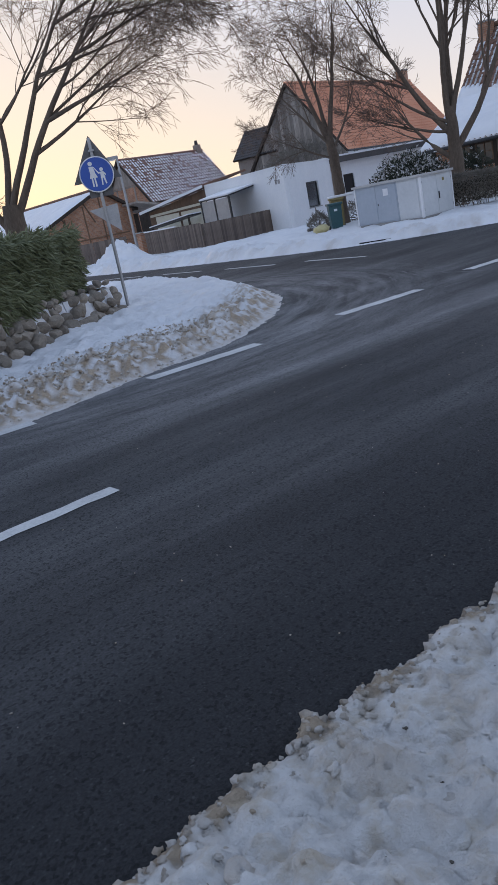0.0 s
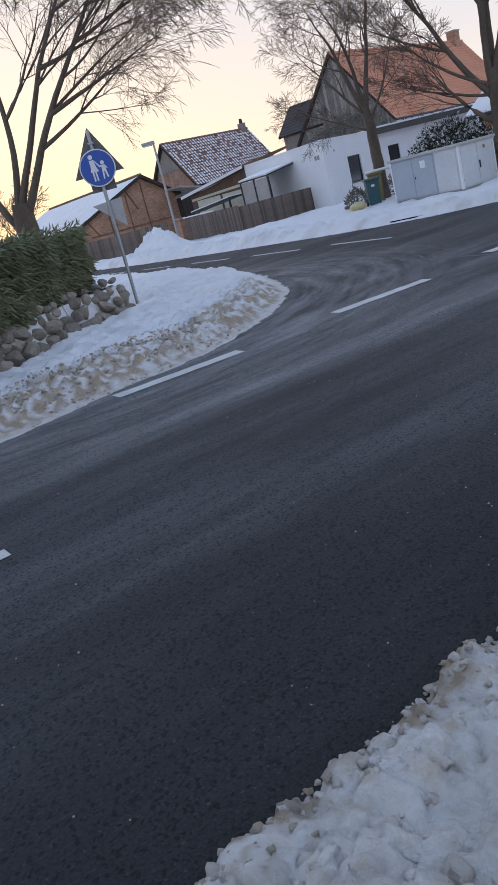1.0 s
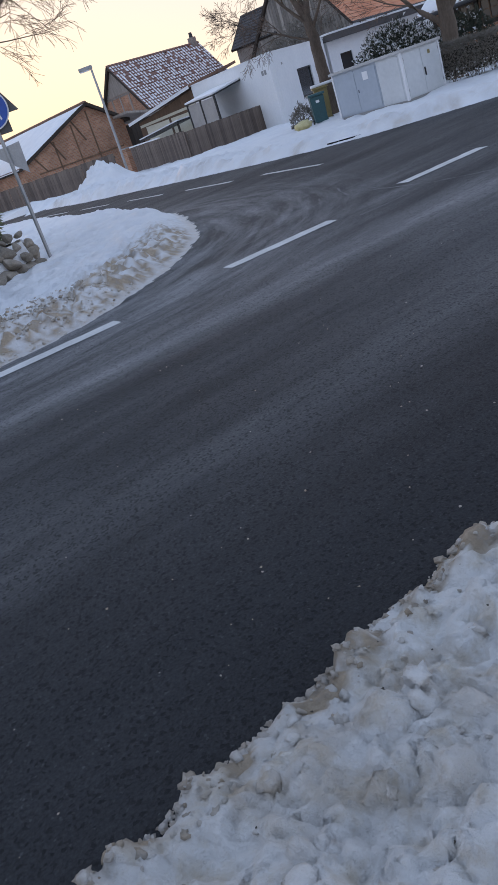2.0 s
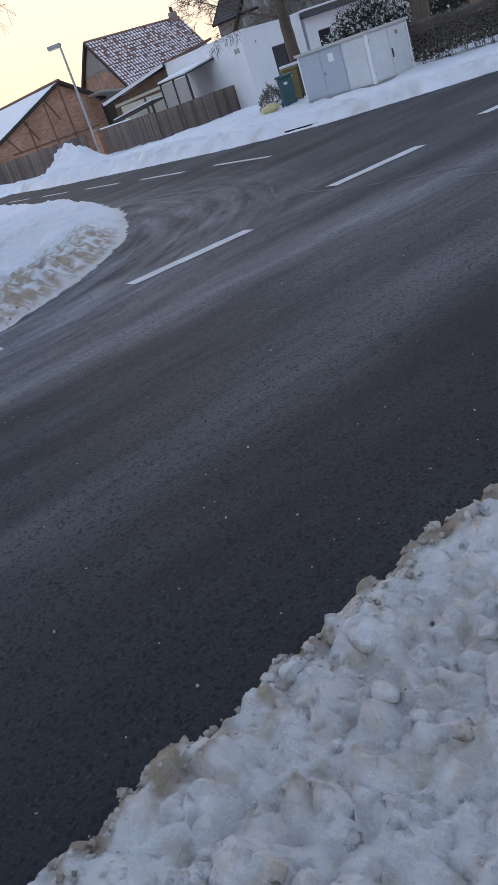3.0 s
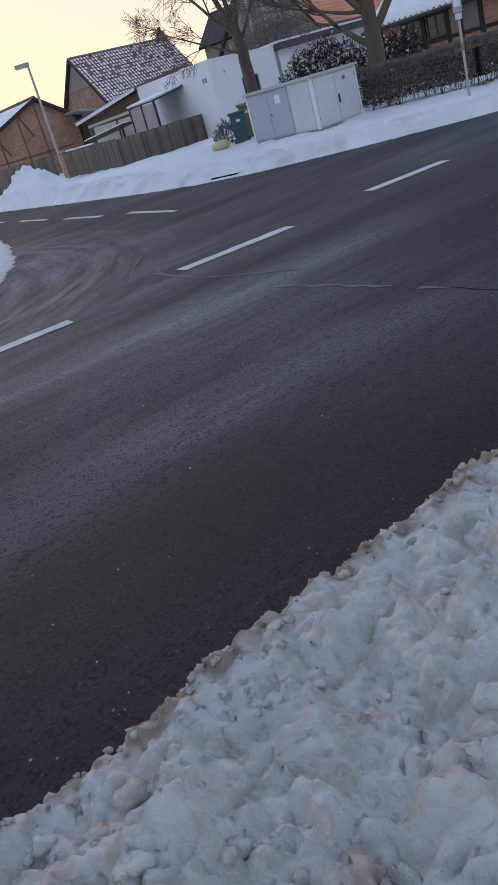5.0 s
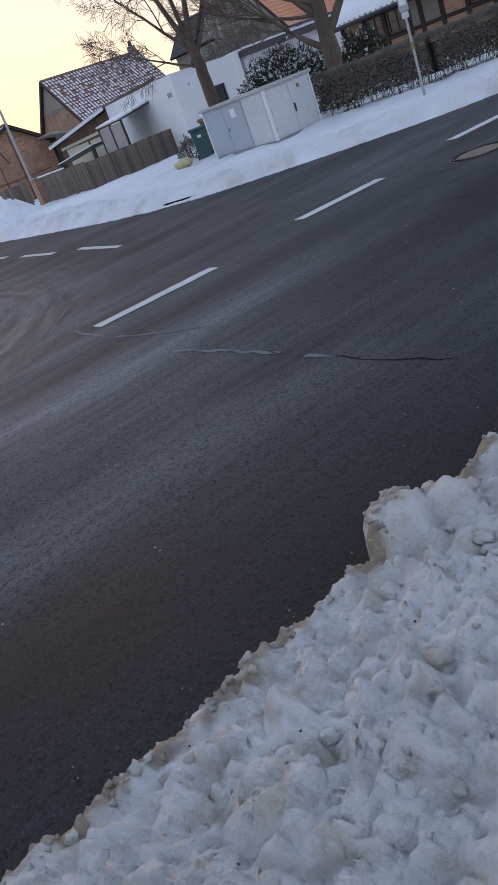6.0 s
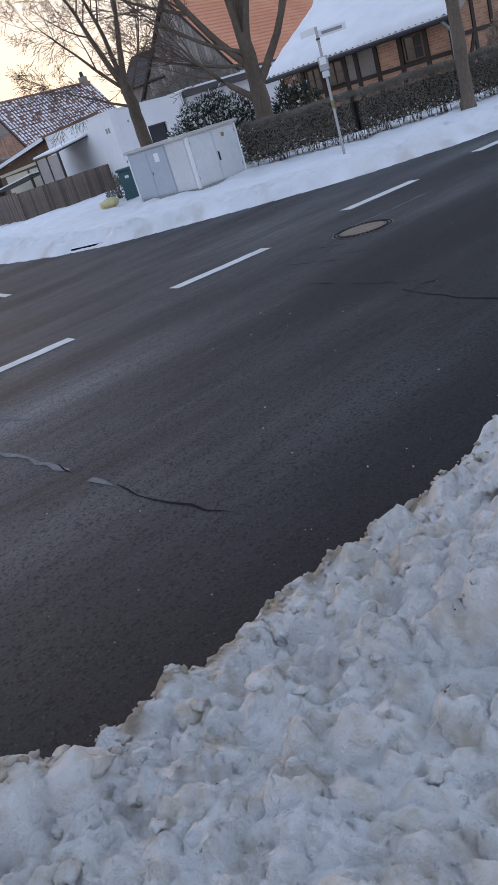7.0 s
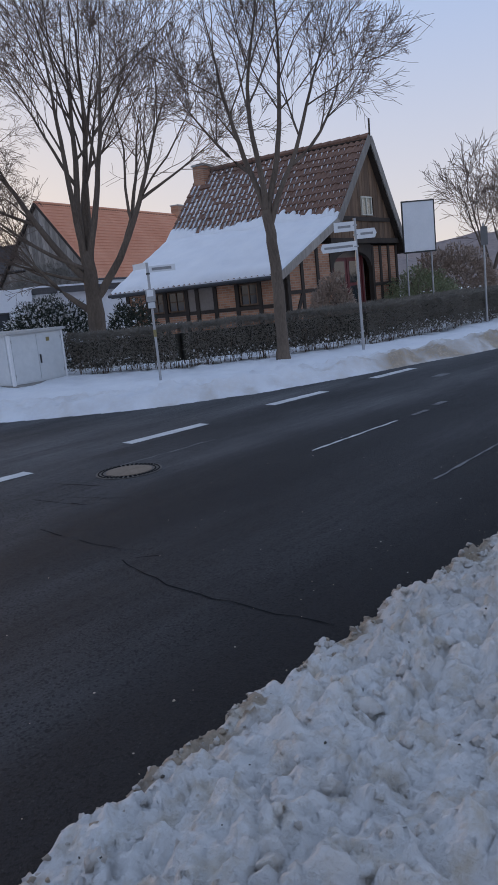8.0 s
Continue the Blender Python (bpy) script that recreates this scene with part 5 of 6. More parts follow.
annex, qa, qb = gable_house("dark_roofed_barn", -3.93, 71.9, -32, "low outbuilding with a dark slate roof", 4.6, 2.3, 2.6, 7.58, 5.5, 5.2, TILE_DARK, (PLASTER, PLASTER))

# brick house with frosted grey tiles
h1, qr1, ql1 = gable_house("old_brick_house", -14.33, 66.0, 52.2, "old brick farmhouse with a frosted tile roof", 10.1, 3.3, 3.1, 7.12, 3.42, 3.5, TILE_FROST, (BRICK_X, BRICK_Y), tw=0.3)
frost = random.Random(3)
bm = bmesh.new()
nrm = patch_normal(qr1)
nc1, nr1 = round(10.1 / 0.3), 15
for r in range(nr1):
    for c in range(nc1):
        if frost.random() < 0.96 - 0.22 * (r / nr1) ** 2:
            u, v = (c + 0.75) / nc1, (r + 0.12) / nr1
            a, b = patch_point(qr1, u, v), patch_point(qr1, u, min(0.995, v + frost.uniform(0.5, 0.95) / nr1))
            beam(bm, a + nrm * 0.0, b + nrm * 0.0, frost.uniform(0.10, 0.19), 0.034, nrm)
tagged(part("tile_snow", bm, SNOW, h1, "thin snow caught on every tile"), kind="stuff")
ch = part("chimney", boxed(9.25, -0.25, 6.6, 9.75, 0.25, 7.62), PLASTER, h1, "slim grey chimney")
part("chimney_pot", tube(bmesh.new(), (9.5, 0, 7.62), (9.5, 0, 8.0), 0.17, 0.13, 12), DARK_METAL, ch)
part("gable_boarding", slab(bmesh.new(), [(0.25, -1.75, 5.0), (0.25, 1.65, 5.0), (0.25, 0, 6.85)], (-0.05, 0, 0)), GREY_WOOD, h1, "weathered boarding in the gable")
for a, b in (((0.25, -2.9, 3.3), (0.25, 2.6, 3.3)), ((0.25, -1.8, 4.9), (0.25, 1.7, 4.9)), ((0.25, -1.2, 0), (0.25, -1.2, 4.9)), ((0.25, 1.1, 0), (0.25, 1.1, 4.9)), ((0.25, 0, 0), (0.25, 0, 4.9))):
    part("timber", beam(bmesh.new(), a, b, 0.16, 0.03, (-1, 0, 0)), GREY_WOOD, h1)

# brick barn with a snowy roof
bl, qrl, qll = gable_house("brick_barn", -12.75, 52.3, 134, "orange brick barn with timber braces and a snowy roof", 17, 2.6, 5.7, 4.54, 3.0, 2.2, TILE_BROWN, (BRICK_X, BRICK_Y))
roof_snow(bl, qll, lambda u: 0.99, 0.12, 60, 16, 7)
for a, b in (((0.25, 4.5, 2.5), (0.25, 3.9, 1.5)), ((0.25, 3.1, 3.1), (0.25, 2.5, 1.8)), ((0.25, 1.3, 3.8), (0.25, 0.7, 2.5)), ((0.25, -1.7, 1.5), (0.25, 4.5, 1.5)), ((0.25, 2.9, 0), (0.25, 2.9, 3.0)), ((0.25, 1.4, 0), (0.25, 1.4, 3.6)), ((0.25, 0.1, 0), (0.25, 0.1, 4.1))):
    part("timber", beam(bmesh.new(), a, b, 0.085, 0.03, (-1, 0, 0)), BROWN_WOOD, bl)
lean = thing("lean_to", -11.45, 53.3, 0.0, 47, "dark weathered lean-to shed against a barn", "shed")
lean.scale = (1.15, 1.15, 1.22)
part("roof", slab(bmesh.new(), [(0.0, -1.2, 2.6), (2.4, -1.2, 2.15), (2.4, 2.5, 2.15), (0.0, 2.5, 2.6)], (0, 0, 0.1)), GREY_WOOD, lean)
for i in range(9):
    part("wall_board", boxed(0.1 + 0.24 * i, -1.0, -0.1, 0.32 + 0.24 * i, -0.96 + random.uniform(0, 0.02), 2.14), TIMBER, lean)
part("rear_wall", boxed(0.1, 2.3, -0.1, 2.3, 2.4, 2.14), TIMBER, lean)

# flat-roofed white house
def white_house():
    g = thing("white_house", -0.26, 39.78, 0.0, 37.7, "white rendered flat-roofed house with snow at its foot", "house")
    H, LONG, FRONT, SKEW = 3.12, 7.8, 6.2, 28.9
    skew = pose(0, 0, 0, 0, 0, SKEW)
    def skewed(bm):
        bm.transform(skew)
        return bm
    part("long_wall", boxed(0, 0.0, -0.1, 0.25, LONG, H), WHITE_WALL, g)
    wb = bmesh.new()
    for a, b, z0, z1 in ((0.26, 2.55, -0.1, H), (2.55, 4.15, -0.1, 0.85), (2.55, 4.15, 2.15, H), (4.15, FRONT, -0.1, H)):
        box(wb, a, 0, z0, b, 0.25, z1)
    part("front_wall", skewed(wb), WHITE_WALL, g)
    fx, fy = FRONT * math.cos(radians(SKEW)), FRONT * math.sin(radians(SKEW))
    part("rear_wall", slab(bmesh.new(), [(fx, fy + 0.26, -0.1), (fx - 0.25, fy + 0.26, -0.1), (fx - 0.25, LONG, -0.1), (fx, LONG, -0.1)], (0, 0, H + 0.1)), WHITE_WALL, g)
    part("end_wall", boxed(0.26, LONG - 0.25, -0.1, fx - 0.26, LONG, H), WHITE_WALL, g)
    part("roof", slab(bmesh.new(), [(0.1, 0.25, H - 0.2), (fx - 0.1, fy + 0.25, H - 0.2), (fx - 0.1, LONG - 0.1, H - 0.2), (0.1, LONG - 0.1, H - 0.2)], (0, 0, 0.15)), CONCRETE, g)
    part("coping", boxed(-0.03, 0.02, H, 0.28, LONG + 0.03, H + 0.05), WHITE_WALL, g)
    part("coping", skewed(boxed(0.30, -0.03, H, FRONT + 0.03, 0.28, H + 0.05)), WHITE_WALL, g)
    frame_bits = bmesh.new()
    for a0, b0, a1, b1 in ((2.55, 0.85, 4.15, 0.91), (2.55, 2.09, 4.15, 2.15), (2.55, 0.91, 2.62, 2.09), (4.08, 0.91, 4.15, 2.09)):
        box(frame_bits, a0, 0.07, b0, a1, 0.14, b1)
    w = part("window", skewed(frame_bits), DARK_METAL, g, "dark framed window")
    part("pane", skewed(boxed(2.62, 0.10, 0.91, 4.08, 0.11, 2.09)), GLASS, w)
    part("window_sill", skewed(boxed(2.5, -0.05, 0.80, 4.2, 0.06, 0.85)), CONCRETE, w)
    part("wall_vent", skewed(boxed(1.15, -0.012, 2.52, 1.27, 0.004, 2.62)), CONCRETE, g)
    for i in range(2):
        part("lettering", boxed(-0.008, 0.62 - i * 0.24, 2.32, 0.004, 0.80 - i * 0.24, 2.52), SIGN_INK, g)
    # glazed porch on the long wall
    p = part("porch", slab(bmesh.new(), [(-1.70, 2.75, 2.24), (-1.70, 5.75, 2.24), (-0.004, 5.75, 2.50), (-0.004, 2.75, 2.50)], (0, 0, 0.06)), DARK_METAL, g, "glazed porch with a snowy lean-to roof")
    bm = bmesh.new()
    slab(bm, [(-1.73, 2.72, 2.305), (-1.73, 5.78, 2.305), (-0.01, 5.78, 2.57), (-0.01, 2.72, 2.57)], (0, 0, 0.08))
    bmesh.ops.bevel(bm, geom=bm.edges[:], offset=0.03, segments=2, affect='EDGES')
    part("porch_snow", bm, SNOW, p, "snow lying on the porch roof")
    for y in (2.80, 4.25, 5.70):
        part("porch_post", boxed(-1.66, y - 0.045, -0.05, -1.57, y + 0.045, 2.25), DARK_METAL, p)
    part("porch_panel", boxed(-1.63, 2.86, 0.1, -1.60, 4.19, 2.2), STEEL, p, "milky porch panel")
    part("porch_panel", boxed(-1.63, 4.31, 0.1, -1.60, 5.64, 2.2), STEEL, p, "milky porch panel")
    return g


white_house()
wing = thing("white_wing", 2.35, 45.75, 0.0, 39, "long low white wing with a dark fascia", "house")
wb = bmesh.new()
for a, b, z0, z1 in ((0, 0.7, -0.1, 2.9), (0.7, 1.5, -0.1, 1.2), (0.7, 1.5, 2.2, 2.9), (1.5, 11.5, -0.1, 2.9)):
    box(wb, a, 0, z0, b, 0.25, z1)
part("front_wall", wb, WHITE_WALL, wing)
part("rear_wall", boxed(0, 3.0, -0.1, 11.5, 3.2, 2.9), WHITE_WALL, wing)
part("end_wall", boxed(0, 0.26, -0.1, 0.2, 2.99, 2.9), WHITE_WALL, wing)
part("fascia", boxed(-0.1, -0.35, 2.91, 11.6, 3.3, 3.2), TILE_DARK, wing, "dark roof edge")
part("roof_snow", boxed(-0.1, -0.36, 3.204, 11.6, 3.3, 3.29, bevel=0.02), SNOW, wing)
window(wing, 0.7, 1.5, 1.2, 2.2, 0.1, -1, 0, DARK_METAL, 0, 0)

# garage
gar = thing("garage", -9.2, 49.3, 0.0, -36.5, "low garage with cream doors under a brown roof", "garage")
part("roof", slab(bmesh.new(), [(-0.4, -0.4, 2.38), (5.4, -0.4, 3.12), (5.4, 3.6, 3.6), (-0.4, 3.6, 2.9)], (0, 0, 0.13)), TILE_BROWN, gar)
part("fascia", beam(bmesh.new(), (-0.4, -0.42, 2.40), (5.4, -0.42, 3.14), 0.16, 0.03, (0, -1, 0)), SIGN_WHITE, gar, "pale eaves board")
front = bmesh.new()
slab(front, [(0, 0, -0.1), (5.2, 0, -0.1), (5.2, 0, 3.0), (0, 0, 2.34)], (0, 0.2, 0))
part("front_wall", front, BROWN_WOOD, gar)
part("lintel", beam(bmesh.new(), (0.1, -0.012, 2.10), (5.1, -0.012, 2.24), 0.14, 0.03, (0, -1, 0)), CREAM, gar, "pale lintel board")
part("rear_wall", boxed(0, 3.2, -0.1, 5.2, 3.4, 2.8), BROWN_WOOD, gar)
part("end_wall", boxed(5.0, 0.21, -0.1, 5.2, 3.19, 2.9), BROWN_WOOD, gar)
for a in (0.55, 2.85):
    part("garage_door", boxed(a, -0.03, 0.0, a + 2.1, 0.02, 2.0, bevel=0.01), CREAM, gar, "cream painted garage door")
part("canopy", slab(bmesh.new(), [(1.5, -1.6, 1.36), (5.0, -1.6, 1.66), (5.0, -0.5, 1.66), (1.5, -0.5, 1.36)], (0, 0, 0.09)), DARK_METAL, gar, "dark canopy edge")
part("canopy_snow", slab(bmesh.new(), [(1.5, -1.58, 1.455), (5.0, -1.58, 1.755), (5.0, -0.5, 1.755), (1.5, -0.5, 1.455)], (0, 0, 0.06)), SNOW, gar, "thin snow on the canopy")
part("canopy_post", boxed(1.6, -1.5, -0.1, 1.69, -1.41, 1.37), TIMBER, gar)
part("canopy_post", boxed(4.8, -1.5, -0.1, 4.89, -1.41, 1.62), TIMBER, gar)


# ---------------------------------------------------------------- fences
def slat_fence(name, x0, y0, x1, y1, h, step, label, mat):
    ln = math.hypot(x1 - x0, y1 - y0)
    g = thing(name, x0, y0, 0.05, math.degrees(math.atan2(y1 - y0, x1 - x0)), label, "fence")
    n = int(ln / step)
    shapes = []
    for k in range(5):
        bm = boxed(0, -0.012, 0.03, step * 0.94, 0.012, h + random.uniform(-0.018, 0.018))
        shapes.append(finish("slat", bm, mat))
    for i in range(n):
        o = new("slat", shapes[random.randrange(5)])
        o.parent = g
        o.matrix_basis = pose(i * step, random.uniform(-0.006, 0.006), 0, random.uniform(-0.5, 0.5), random.uniform(-0.5, 0.5), 0)
    for z in (0.25, h - 0.22):
        part("rail", boxed(0, 0.02, z, ln, 0.06, z + 0.07), mat, g)
    for i in range(int(ln / 2) + 1):
        part("post", boxed(min(i * 2.0, ln - 0.1), 0.065, -0.1, min(i * 2.0, ln - 0.1) + 0.09, 0.15, h), mat, g)
    return g


slat_fence("slat_fence", -8.05, 41.3, -4.45, 37.5, 1.2, 0.098, "weathered grey-brown slat fence with snow on top", FENCE_WOOD)
slat_fence("slat_fence", -4.40, 37.5, -1.2, 41.2, 1.14, 0.098, "weathered grey-brown slat fence running up to a white house", FENCE_WOOD)
topsnow = bmesh.new()
beam(topsnow, (-8.05, 41.3, 1.27), (-6.0, 39.15, 1.27), 0.10, 0.06, (0, 0, 1))
ts = new("fence_snow", finish("fence_snow", topsnow, SNOW))
tagged(ts, "thin line of snow lying on the fence top", "snow")
pillar = thing("brick_pillar", -8.3, 41.5, 0.0, -40, "red brick gate pillar at the end of a fence", "pillar")
part("shaft", boxed(-0.17, -0.17, -0.05, 0.17, 0.17, 1.30), BRICK_X, pillar)
part("cap", boxed(-0.21, -0.21, 1.30, 0.21, 0.21, 1.36, bevel=0.01), CONCRETE, pillar)
slat_fence("board_fence", -18.0, 45.6, -9.5, 43.2, 1.25, 0.2, "low dark board fence before a barn", FENCE_WOOD)

rail = thing("garden_rail", 7.3, 36.3, 0.0, -40, "wooden garden rail topped with snow before a cottage", "rail")
part("top_rail", boxed(0, -0.05, 0.92, 2.3, 0.05, 1.02, bevel=0.01), GREY_WOOD, rail)
part("rail_snow", boxed(0.02, -0.05, 1.022, 2.28, 0.05, 1.07, bevel=0.015), SNOW, rail, "line of snow on the rail")
for x in (0.1, 1.15, 2.15):
    part("post", boxed(x - 0.05, -0.045, -0.05, x + 0.05, 0.045, 0.92), GREY_WOOD, rail)


# ---------------------------------------------------------------- trees
def limb_tube(out, pts, radii, sides):
    """Adds a bent, tapering tube to the lists in out."""
    verts, faces = out
    base = len(verts)
    n = len(pts)
    for i, (p, r) in enumerate(zip(pts, radii)):
        d = (pts[min(i + 1, n - 1)] - pts[max(i - 1, 0)]).normalized()
        a = d.orthogonal().normalized()
        b = d.cross(a)
        for k in range(sides):
            t = k * math.tau / sides
            verts.append(p + (a * math.cos(t) + b * math.sin(t)) * r)
    for i in range(n - 1):
        for k in range(sides):
            q = base + i * sides
            faces.append((q + k, q + (k + 1) % sides, q + sides + (k + 1) % sides, q + sides + k))


def grow(rnd, wood, twig, p, d, length, r, level, spec, thin=0.003):
    """One branch with its side branches. spec: levels, droop, spread, children."""
    steps = max(3, int(length / (0.35 if level < 2 else 0.22)))
    pts, dirs = [p.copy()], [d.copy()]
    for i in range(steps):
        wob = Vector((rnd.gauss(0, 1), rnd.gauss(0, 1), rnd.gauss(0, 0.7))) * ((0.06, 0.085)[level] if level < 2 else 0.095)
        lift = spec["lift"] * (1.0, 0.8, 0.4, 0.2, 0.2)[level] if level < spec["levels"] - 1 else 0.3 * spec["lift"] - spec["droop"]
        d = (d + wob + Vector((0, 0, lift))).normalized()
        p = p + d * (length / steps)
        pts.append(p.copy())
        dirs.append(d.copy())
    radii = [max(thin, r * (1 - (0.95 if level == 0 else 0.8) * i / steps)) for i in range(steps + 1)]
    limb_tube(wood if level < 2 else twig, pts, radii, 8 if level == 0 else 6 if level == 1 else 4 if level == 2 else 3)
    if level >= spec["levels"]:
        return pts
    count = spec["children"][min(level, len(spec["children"]) - 1)]
    for k in range(count):
        f = lerp(0.22 if level else 0.35, 1.0, (k + rnd.random()) / count)
        i = min(steps, max(1, int(f * steps)))
        side = dirs[i].orthogonal().normalized()
        side.rotate(Matrix.Rotation(rnd.uniform(0, math.tau), 3, dirs[i]))
        nd = (dirs[i] + side * rnd.uniform(*spec["spread"])).normalized()
        grow(rnd, wood, twig, pts[i], nd, length * rnd.uniform(0.45, 0.70) * (1.12 - 0.35 * f), max(0.004, radii[i] * rnd.uniform(0.42, 0.6)), level + 1, spec, thin)
    return pts


def bare_tree(name, x, y, trunk, limbs, spec, seed, label, thin=0.003):
    """trunk: [(dx, dy, z, radius)...]; limbs: [(start, direction, length, radius)...], start a point or (earlier limb, fraction along it)."""
    g = thing(name, x, y, 0.0, 0, label, "tree", "bare winter trees")
    rnd = random.Random(seed)
    wood, twig = ([], []), ([], [])
    pts = [Vector((a, b, c)) for a, b, c, _ in trunk]
    fine, rad = [], []
    for i in range(len(pts) - 1):
        for k in range(4):
            fine.append(lerp(pts[i], pts[i + 1], k / 4) + Vector((rnd.gauss(0, 0.012), rnd.gauss(0, 0.012), 0)))
            rad.append(lerp(trunk[i][3], trunk[i + 1][3], k / 4) * rnd.uniform(0.96, 1.05))
    fine.append(pts[-1])
    rad.append(trunk[-1][3])
    limb_tube(wood, fine, rad, 14)
    main = []
    for start, direction, length, r in limbs:
        if len(start) == 2:
            along = main[start[0]]
            start = along[int(start[1] * (len(along) - 1))]
        main.append(grow(rnd, wood, twig, Vector(start), Vector(direction).normalized(), length * 1.12, r, 0, spec, thin))
    t = new("trunk", raw_mesh("trunk", wood[0], wood[1], BARK))
    t.parent = g
    c = new("crown", raw_mesh("crown", twig[0], twig[1], TWIG))
    c.parent = g
    tagged(c, "fine bare brown twigs")
    return g


# the tree over the evergreen hedge
bare_tree("bare_tree", -5.75, 17.1, [(0, 0, -0.1, 0.30), (0.0, 0, 0.8, 0.26), (0.05, 0, 1.9, 0.25), (0.1, 0, 2.6, 0.22)],
          [((0.12, 0, 2.3), (0.60, -0.1, 1), 5.6, 0.10), ((0.05, 0, 2.4), (0.46, 0.1, 1), 5.6, 0.09), ((-0.1, 0, 2.2), (0.25, 0.15, 1), 5.6, 0.09), ((-0.1, 0, 2.1), (-0.45, -0.1, 1), 4.6, 0.09),
           ((0, 0.40), (1.0, -0.1, 0.30), 2.7, 0.055), ((0, 0.25), (1.0, 0.1, 0.45), 2.7, 0.05), ((0, 0.62), (1.0, 0.0, 0.15), 2.4, 0.045), ((1, 0.50), (1.0, 0.2, 0.20), 2.5, 0.045),
           ((1, 0.68), (0.9, -0.2, 0.15), 3.0, 0.04), ((2, 0.40), (0.9, -0.5, 0.4), 3.0, 0.04), ((0, 0.75), (1.0, 0.3, 0.0), 2.4, 0.035)],
          dict(levels=4, lift=0.0, droop=0.10, spread=(0.45, 0.95), children=(7, 6, 5, 3)), 11, "bare tree with drooping twigs behind an evergreen hedge", 0.0034)
# the slim tree before the white house
bare_tree("bare_tree", 2.08, 32.9, [(0, 0, -0.1, 0.26), (0.02, 0, 1.5, 0.215), (0.0, 0, 2.8, 0.19), (-0.1, 0, 3.6, 0.16)],
          [((-0.05, 0, 3.3), (-0.45, 0, 1), 4.2, 0.115), ((-0.05, 0, 3.5), (0.15, 0.1, 1), 4.6, 0.115), ((-0.08, 0, 3.6), (-0.15, 0.3, 1), 4.4, 0.09), ((0, 0, 2.7), (-0.95, 0.1, 0.35), 2.8, 0.05), ((0, 0, 3.0), (0.7, -0.3, 0.8), 3.0, 0.06), ((0, 0, 3.2), (-0.8, -0.2, 0.75), 3.4, 0.07)],
          dict(levels=4, lift=0.05, droop=0.10, spread=(0.5, 1.1), children=(7, 6, 5, 3)), 23, "slim bare tree before a white house", 0.0052)
# the forked tree beside the cabinet
bare_tree("bare_tree", 6.25, 29.7, [(0, 0, -0.1, 0.33), (0.0, 0, 0.8, 0.27), (0.03, 0, 1.7, 0.255), (0.02, 0, 2.7, 0.21), (0.0, 0.02, 3.5, 0.15)],
          [((0.08, 0, 2.1), (0.72, 0.0, 0.72), 6.0, 0.13), ((-0.03, 0, 2.8), (-0.12, 0.1, 1), 6.8, 0.13), ((0.05, 0, 3.0), (0.10, 0.15, 1), 7.0, 0.13), ((-0.05, 0.05, 2.6), (-0.58, 0, 0.85), 5.8, 0.12),
           ((-0.12, 0, 1.8), (-0.75, -0.1, 0.62), 2.8, 0.10), ((0.06, 0, 3.2), (0.28, -0.2, 1), 6.2, 0.11), ((-0.04, 0, 3.3), (-0.26, -0.25, 1), 6.2, 0.10), ((0, 0.02, 3.4), (0.02, 0.3, 1), 6.0, 0.10),
           ((-0.1, 0, 2.7), (-1.0, 0.05, 0.14), 3.2, 0.06), ((-0.05, 0, 3.0), (-1.0, -0.1, 0.42), 4.0, 0.07), ((0, 0.30), (0.35, 0.1, 1), 4.4, 0.075), ((0, 0.5), (0.9, 0.1, 0.5), 3.0, 0.05),
           ((3, 0.35), (-0.9, 0.1, 0.35), 3.4, 0.055), ((1, 0.35), (-0.5, -0.3, 0.8), 3.6, 0.055), ((2, 0.35), (0.5, -0.3, 0.8), 3.6, 0.055)],
          dict(levels=4, lift=0.05, droop=-0.02, spread=(0.4, 0.95), children=(7, 5, 4, 3)), 37, "many-limbed bare tree rising behind a clipped hedge", 0.0062)
# the tree before the cottage
bare_tree("bare_tree", 11.08, 25.35, [(0, 0, -0.1, 0.21), (0.0, 0, 0.4, 0.155), (0.02, 0, 1.8, 0.14), (-0.03, 0, 3.0, 0.135), (-0.1, 0, 3.75, 0.12)],
          [((-0.08, 0, 3.6), (-0.32, 0.05, 1), 4.8, 0.08), ((-0.06, 0, 3.7), (0.12, 0.1, 1), 5.4, 0.085), ((-0.02, 0, 3.4), (0.40, -0.05, 1), 4.9, 0.075), ((-0.1, 0, 3.7), (-0.08, -0.25, 1), 5.0, 0.08), ((0, 0.24), (-0.7, 0.1, 0.6), 2.6, 0.05), ((2, 0.30), (0.9, 0.1, 0.55), 3.0, 0.05)],
          dict(levels=4, lift=0.045, droop=-0.02, spread=(0.45, 1.0), children=(8, 6, 5, 3)), 41, "bare young tree on the snowy pavement", 0.0052)
# distance
for k, (x, y, h, label) in enumerate(((25.5, 45, 6.0, "bare rounded tree beside the far road"), (29.5, 50, 6.0, "bare tree beyond the billboard"), (-21.0, 50, 4.0, "bare tree behind a snowy barn roof"), (-25.0, 52, 4.4, "bare tree behind a snowy barn roof"))):
    bare_tree("bare_tree", x, y, [(0, 0, -0.1, 0.2), (0, 0, 1.0, 0.17), (0.05, 0, 1.8, 0.14)],
              [((0, 0, 1.6), (0.5 * math.cos(a), 0.5 * math.sin(a), 1), h * 0.75, 0.08) for a in (0, 1.3, 2.5, 3.8, 5.0)],
              dict(levels=3, lift=0.05, droop=0.02, spread=(0.45, 0.9), children=(6, 5, 5)), 60 + k, label, 0.011)


